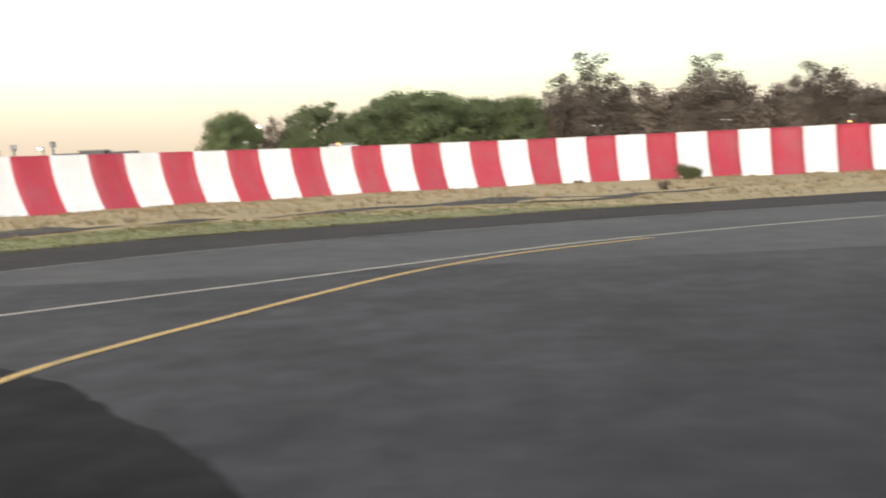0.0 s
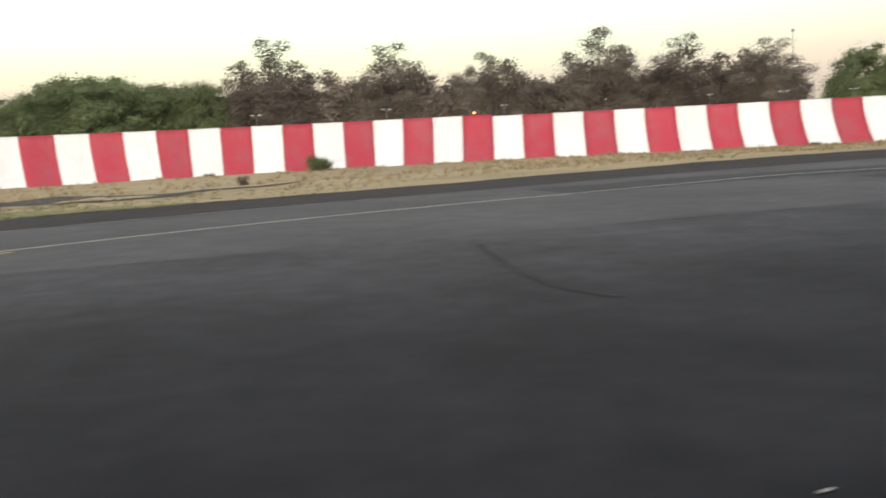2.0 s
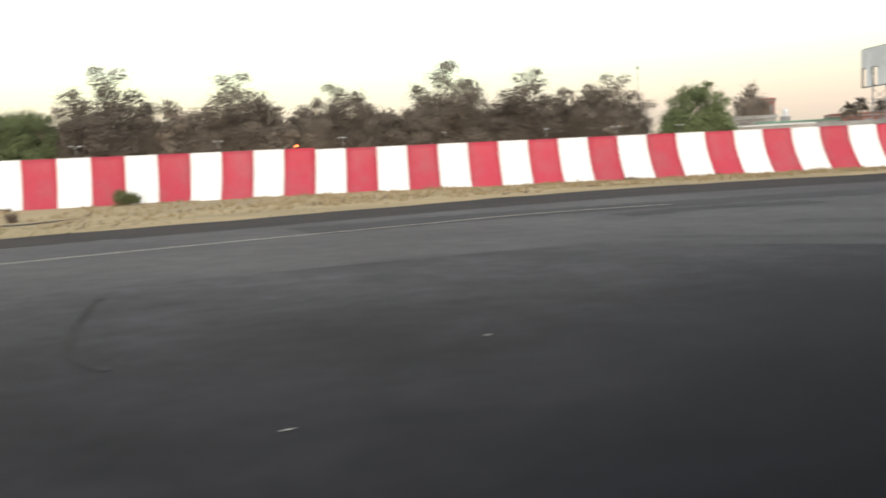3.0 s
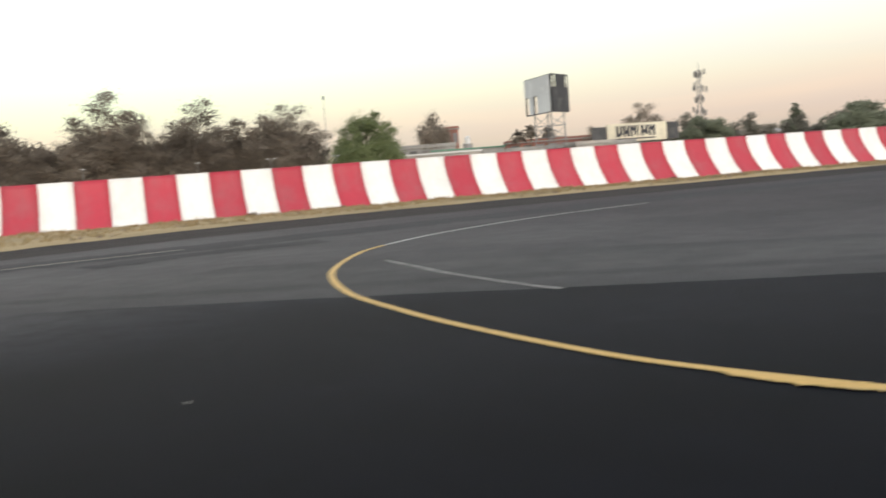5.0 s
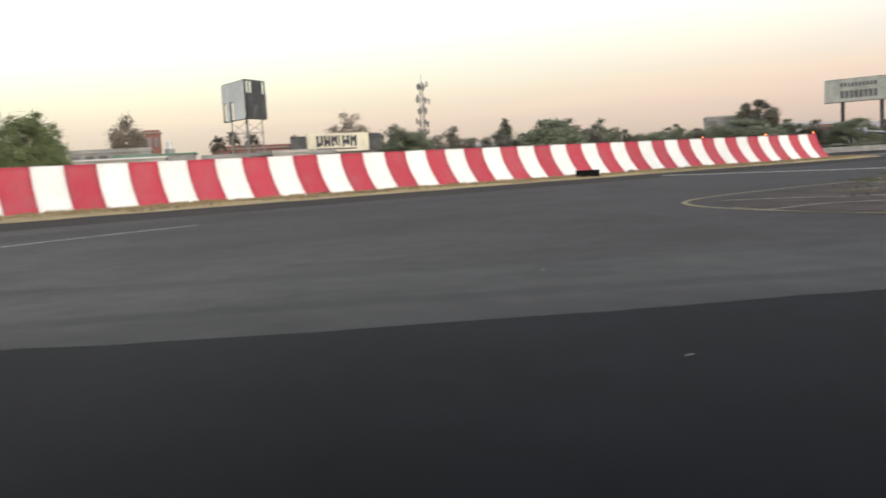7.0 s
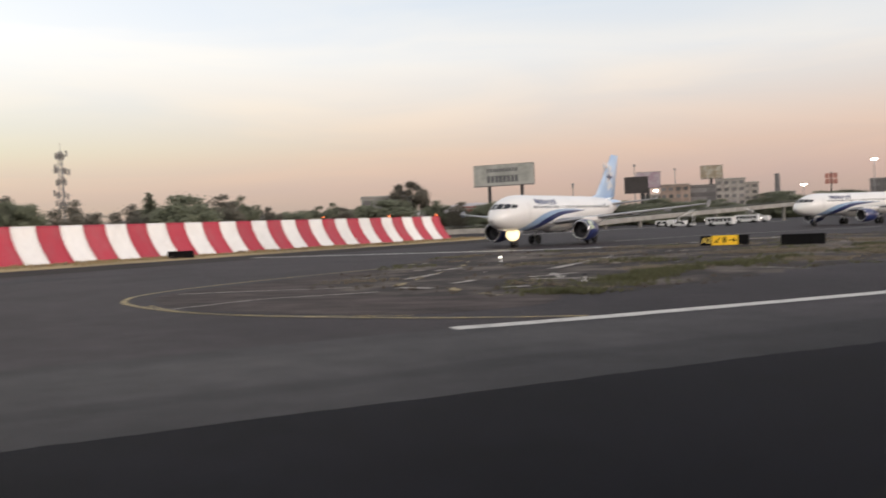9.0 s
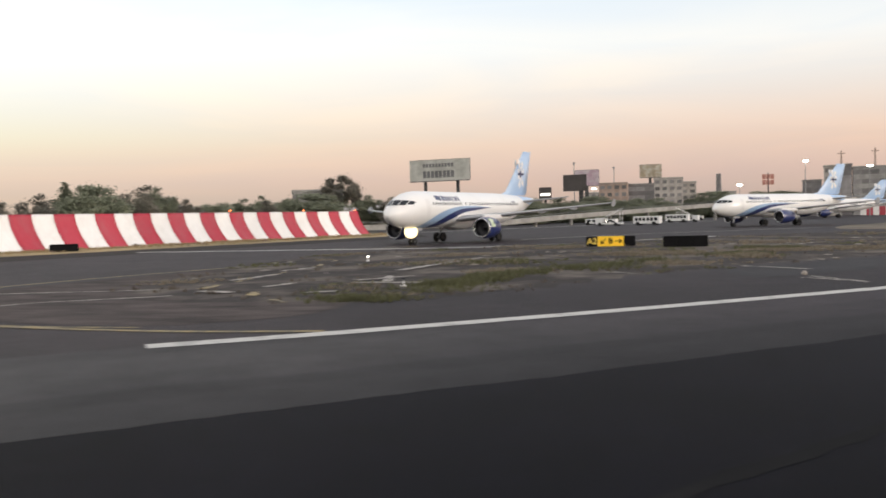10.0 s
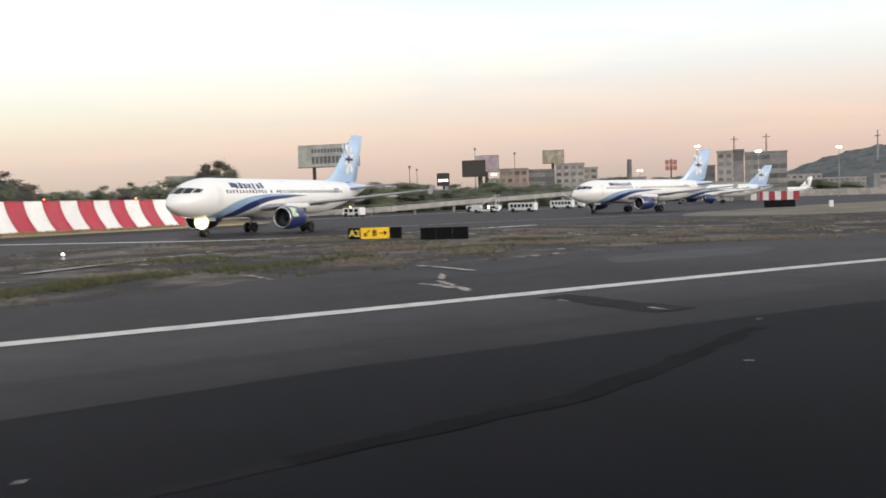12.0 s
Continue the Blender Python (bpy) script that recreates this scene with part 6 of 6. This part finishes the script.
building(facing(486.0, -91.2, 0, -0.16, -1), 6.6, 14, 21.6, pale_render, "grey terminal tower with windows", rows=6, cols=2)
building(facing(484.9, -98.0, 0, -0.16, -1), 4.4, 14, 21.9, dark_render, "dark glazed terminal tower", rows=1, cols=1, bands=True)
building(facing(484.2, -102.8, 0, -0.16, -1), 17.5, 14, 20.6, grey_render, "terminal building with parking decks", rows=5, cols=5, bands=True)
building(facing(488, -83.0, 0, -0.1, -1), 7.5, 12, 15.5, dark_render, "dark lower terminal block", rows=4, cols=2, bands=True)
building(facing(990, -222, 0, 0, -1), 34, 20, 20, hazy_render, "hazy grey apartment block below the hill", rows=4, cols=6)
building(facing(1010, -262, 0, 0, -1), 40, 20, 16, hazy_render, "hazy pale building below the hill", rows=4, cols=8)
building(facing(960, -300, 0, 0, -1), 60, 20, 18, hazy_render, "hazy white building below the hill", rows=3, cols=10, bands=True)
building(facing(970, -62, 0, 0, -1), 26, 12, 22, grey_render, "hazy grey monument base building", rows=0, cols=0)
obelisk = thing("monument", pose(972, -72, 0), "slender dark monument column", "monument")
part("column", rod(bmesh.new(), (0, 0, -0.3), (0, 0, 40), 3.2, 2.2, 6), dark_render, obelisk)

# lit red and white barrier before the terminal
barrier = thing("striped_barrier", facing(468, -102.5, 0, -0.2, -1), "red and white striped barrier lit from below", "fence")
for i in range(8):
    boxm("panel", i * 2.4, 0, -0.1, i * 2.4 + 2.36, 0.25, 3.6, wall_red if i % 2 else wall_white, barrier, "red panel" if i % 2 else "white panel")

# pale boundary wall in the distance
bw = thing("boundary_wall", facing(762, -178, 0, -0.1, -1), "long pale boundary wall by the far grass", "wall")
for i in range(24):
    boxm("panel", i * 8, 0, -0.1, i * 8 + 7.95, 0.3, 4.8, pale_render, bw)


# ---- elevated guideway ----
GUIDE = [(250, 76, 0.9), (268, 52, 1.1), (294.5, 22, 1.3), (329, 3.5, 2.6), (372, -29, 4.6), (420, -66, 6.6), (470, -100, 7.4)]
gl, gu = spline(GUIDE, 6.0)
gway = thing("elevated_guideway", Matrix.Identity(4), "grey concrete train guideway rising on piers", "bridge")
for i in range(len(gl) - 1):
    a, b = Vector(gl[i]), Vector(gl[i + 1])
    d_ = (b - a)
    s_ = Vector((-d_.y, d_.x, 0)).normalized() * 1.6
    verts = []
    for p in (a, b):
        for sgn in (-1, 1):
            for z in (-0.55, 0.75):
                verts.append(p + s_ * sgn + Vector((0, 0, z)))
    put("span", mesh("span", verts, [(0, 1, 3, 2), (4, 6, 7, 5), (0, 4, 5, 1), (2, 3, 7, 6), (1, 5, 7, 3), (0, 2, 6, 4)], concrete), gway)
    if i % 3 == 0 and a.z > 1.2:
        part("pier", rod(bmesh.new(), (a.x, a.y, -0.2), (a.x, a.y, a.z - 0.4), 0.55, 0.55, 10), concrete, gway)
    bm = bmesh.new()
    rod(bm, a + Vector((0, 0, 1.35)) - s_, b + Vector((0, 0, 1.35)) - s_, 0.06, sides=5)
    rod(bm, a + Vector((0, 0, 0.7)) - s_, a + Vector((0, 0, 1.35)) - s_, 0.05, sides=5)
    part("rail", bm, steel, gway)

# ---- service vehicles ----
lamp_orange = glow("orange_lamp", (1.0, 0.45, 0.12), 8)
lamp_head = glow("head_lamp", (1.0, 0.92, 0.75), 12)


def wheels4(ob, L, W, r):
    for x in (L * 0.18, L * 0.8):
        for y in (0.0, W):
            bm = bmesh.new()
            bmesh.ops.create_cone(bm, cap_ends=True, segments=14, radius1=r, radius2=r, depth=0.3, matrix=Matrix.Translation((x, y, r)) @ Matrix.Rotation(radians(90), 4, "X"))
            part("wheel", bm, rubber, ob)


def service_bus(m, L, h, label, n):
    ob = thing("service_bus", m, label, "vehicle", "service vehicles on the apron")
    boxm("body", 0, 0, 0.45, L, 2.5, h, white_metal, ob, "", 0.15)
    for i in range(n):
        boxm("window", 0.5 + i * (L - 0.8) / n, -0.03, h * 0.52, 0.5 + (i + 0.72) * (L - 0.8) / n, 0.02, h * 0.86, glass_dark, ob, "dark window")
    wheels4(ob, L, 2.5, 0.5)
    return ob


def stair_truck(m, label):
    ob = thing("stair_truck", m, label, "vehicle", "service vehicles on the apron")
    boxm("cab", 0, 0, 0.5, 1.8, 2.2, 2.1, white_metal, ob, "", 0.12)
    boxm("chassis", 0, 0.1, 0.45, 7.0, 2.1, 0.85, white_metal, ob)
    bm = bmesh.new()
    for i in range(10):
        box(bm, 1.9 + i * 0.5, 0.2, 0.9 + i * 0.27, 2.5 + i * 0.5, 2.0, 1.0 + i * 0.27)
    part("stairs", bm, steel, ob)
    for y in (0.15, 2.05):
        part("handrail", rod(bmesh.new(), (1.9, y, 1.9), (7.0, y, 4.6), 0.06), white_metal, ob)
        part("prop", rod(bmesh.new(), (6.6, y, 0.8), (6.8, y, 3.5), 0.08), white_metal, ob)
    wheels4(ob, 7, 2.2, 0.45)
    return ob


service_bus(facing(291.6, -15.8, 0, -0.3, -1), 6.8, 2.3, "low white apron bus with dark windows", 6)
stair_truck(facing(296, -6.0, 0, -0.3, -1), "white passenger stair truck")
service_bus(facing(345, -23.5, 0, -0.3, -1), 7.0, 2.5, "white apron bus with dark windows", 6)
stair_truck(facing(352, -34.0, 0, 0.3, 1), "white passenger stair truck")
service_bus(facing(318, -1.5, 0, -0.3, -1), 4.0, 1.8, "small white service van", 2)
van = service_bus(facing(283, 24.0, 0, -0.3, -1), 5.0, 2.3, "small white tractor with lamps on", 3)
for y in (0.4, 2.1):
    bm = bmesh.new()
    bmesh.ops.create_uvsphere(bm, u_segments=8, v_segments=6, radius=0.2, matrix=Matrix.Translation((-0.02, y, 0.9)))
    part("headlight", bm, lamp_head, van, "shining headlight", True)
bm = bmesh.new()
bmesh.ops.create_uvsphere(bm, u_segments=8, v_segments=6, radius=0.2, matrix=Matrix.Translation((1.5, 1.2, 2.45)))
part("beacon", bm, lamp_orange, van, "glowing orange beacon", True)
for x, y in ((331.0, -6.2), (369, -1.5), (420, -34), (455, -12)):
    cart = service_bus(facing(x, y, 0, -0.3, -1), 3.2, 1.6, "small white baggage tractor", 1)
    bm = bmesh.new()
    bmesh.ops.create_uvsphere(bm, u_segments=8, v_segments=6, radius=0.2, matrix=Matrix.Translation((0.3, -0.1, 1.0)))
    part("headlight", bm, lamp_head, cart, "shining headlight", True)

lorry = thing("service_truck", facing(-16.0, 112, 0, 1, 0.1), "white truck with an amber beacon behind the fence", "vehicle")
boxm("cab", 0, 0, 0.6, 2.0, 2.4, 4.2, white_metal, lorry, "", 0.15)
boxm("cargo_box", 2.2, 0, 0.9, 6.0, 2.4, 5.6, white_metal, lorry, "", 0.08)
boxm("roof_rack", 2.4, 0.2, 5.6, 5.4, 2.2, 5.9, steel, lorry)
wheels4(lorry, 6.5, 2.4, 0.5)
boxm("beacon", 0.7, 0.9, 4.2, 1.1, 1.4, 5.5, lamp_orange, lorry, "glowing amber beacon", 0.1)

# ---- floodlight masts ----
lamp_flood = glow("flood_lamp", (1.0, 0.97, 0.86), 45)
for x, y, z, s in ((560, -25.5, 18.2, 1.4), (558, -61, 16.8, 1.1), (449.9, -78.6, 22.7, 0.8), (446.5, -101.9, 19.8, 0.8), (556.6, -160.6, 25.4, 1.0), (700, -96, 14, 1.3), (500, 10.4, 15.6, 0.9), (575, -110, 11.5, 0.9), (-37, 190, 12.2, 0.5), (-84, 191, 9.7, 0.5)):
    fm = thing("floodlight_mast", pose(x, y, 0), "tall apron floodlight mast, lamps lit", "lamp post", "apron floodlights")
    part("pole", rod(bmesh.new(), (0, 0, -0.3), (0, 0, z), 0.28, 0.14), steel, fm)
    boxm("head", -0.5, -1.3 * s, z - 0.1, -0.2, 1.3 * s, z + 0.15, dark_steel, fm)
    for i in range(4):
        y0 = -1.25 * s + i * 0.64 * s
        boxm("lamp", -0.95, y0, z - 0.1 - 0.2 * s, -0.45, y0 + 0.52 * s, z + 0.22 * s, lamp_flood, fm, "shining floodlight", 0.06)

# small street lamps behind the fence
for n, (x, y, z) in enumerate(((21, 118, 6.9), (38.5, 120, 7.0), (55, 119, 6.9), (69, 116, 7.0), (83, 112, 6.9), (100, 104, 6.6), (-24, 112, 6.6), (92, 108, 6.8))):
    sl = thing("street_lamp", pose(x, y, 0, 0, 0, 20 * n), "double-armed street lamp behind the fence", "street lamp", "street lamps behind the fence")
    part("pole", rod(bmesh.new(), (0, 0, -0.2), (0, 0, z - 0.25), 0.05, 0.035), steel, sl)
    for s in (-1, 1):
        part("arm", rod(bmesh.new(), (0, 0, z - 0.3), (0.5 * s, 0, z - 0.08), 0.03), steel, sl)
        boxm("head", 0.5 * s - 0.22, -0.1, z - 0.09, 0.5 * s + 0.22, 0.1, z, white_metal, sl)

# red sign tree and roof masts in the distance
rs = thing("sign_mast", pose(668, -86.5, 0), "tall red lattice sign on a mast", "sign")
part("pole", rod(bmesh.new(), (0, 0, -0.3), (0, 0, 27), 0.5, 0.35), dark_steel, rs)
red_sign = material("red_sign", (0.46, 0.20, 0.16), rough=0.6)
for i in range(3):
    for j in range(2):
        boxm("panel", -0.3, -3.6 + 2.5 * i, 19.5 + 3.6 * j, 0.3, -1.4 + 2.5 * i, 22.6 + 3.6 * j, red_sign, rs)
for x, y, h in ((492, -99.5, 29), (490, -113, 29.5)):
    rmst = thing("roof_mast", pose(x, y, 0), "slender red and white roof mast", "mast")
    part("pole", rod(bmesh.new(), (0, 0, 20.4), (0, 0, h), 0.5, 0.3, 6), peach_render, rmst)
    part("cross_arm", box(bmesh.new(), -0.2, -1.6, h - 1.6, 0.2, 1.6, h - 1.2), peach_render, rmst)
for x, y, h in ((-80.6, 188, 10.9), (-88.8, 188, 10.6), (-92.5, 188, 9.6), (472, 46, 20), (520, 22, 30), (520, 2, 27), (560, 60, 22)):
    pm = thing("radio_mast", pose(x, y, 0), "thin distant radio mast", "mast")
    part("pole", rod(bmesh.new(), (0, 0, -0.3), (0, 0, h), 0.3, 0.18, 6), steel, pm)
    part("head", box(bmesh.new(), -0.4, -0.5, h - 1.2, 0.4, 0.5, h), steel, pm)

# ---- hill and far hills ----
# distance haze is put into both hill colours, mostly the far one
hill_mat = material("wooded_hill", (0.105, 0.110, 0.110), rough=0.95, second=(0.066, 0.072, 0.076), patch=0.5, patch_size=0.02, vary=0.3, size=0.08, fine=0.4, bump=1.0)
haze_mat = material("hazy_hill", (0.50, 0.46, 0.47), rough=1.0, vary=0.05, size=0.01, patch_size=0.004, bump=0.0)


def ridge(name, cx, cy, rx, ry, high, mat, label, rough, n=64, seed=0.0):
    verts, faces = [], []
    for i in range(n + 1):
        for j in range(n + 1):
            u, v = 2 * i / n - 1, 2 * j / n - 1
            r = math.hypot(u, v)
            k = max(0.0, 1 - r ** 1.6)
            z = high * k * (0.86 + 0.25 * noise.noise((u * 2.2 + seed, v * 2.2, 1))) + rough * k * (noise.noise((u * 17, v * 17, seed)) + 0.7 * noise.noise((u * 40, v * 40, seed)))
            verts.append((cx + rx * u, cy + ry * v, z - 0.5))
    for i in range(n):
        for j in range(n):
            p = i * (n + 1) + j
            faces.append((p, p + n + 1, p + n + 2, p + 1))
    return tagged(new(name, mesh(name, verts, faces, mat, True)), label, "hill", kind="structure")


ridge("hill", 1640, -590, 330, 320, 96, hill_mat, "dark wooded hill behind the airport", 7.0, 110, 3.0)
tm = thing("hilltop_mast", pose(1511, -460, 66), "antenna mast on the hill", "mast")
part("pole", rod(bmesh.new(), (0, 0, -20), (0, 0, 27), 1.6, 0.8, 6), steel, tm)
part("head", box(bmesh.new(), -2.5, -3.5, 18, 2.5, 3.5, 19.2), steel, tm)
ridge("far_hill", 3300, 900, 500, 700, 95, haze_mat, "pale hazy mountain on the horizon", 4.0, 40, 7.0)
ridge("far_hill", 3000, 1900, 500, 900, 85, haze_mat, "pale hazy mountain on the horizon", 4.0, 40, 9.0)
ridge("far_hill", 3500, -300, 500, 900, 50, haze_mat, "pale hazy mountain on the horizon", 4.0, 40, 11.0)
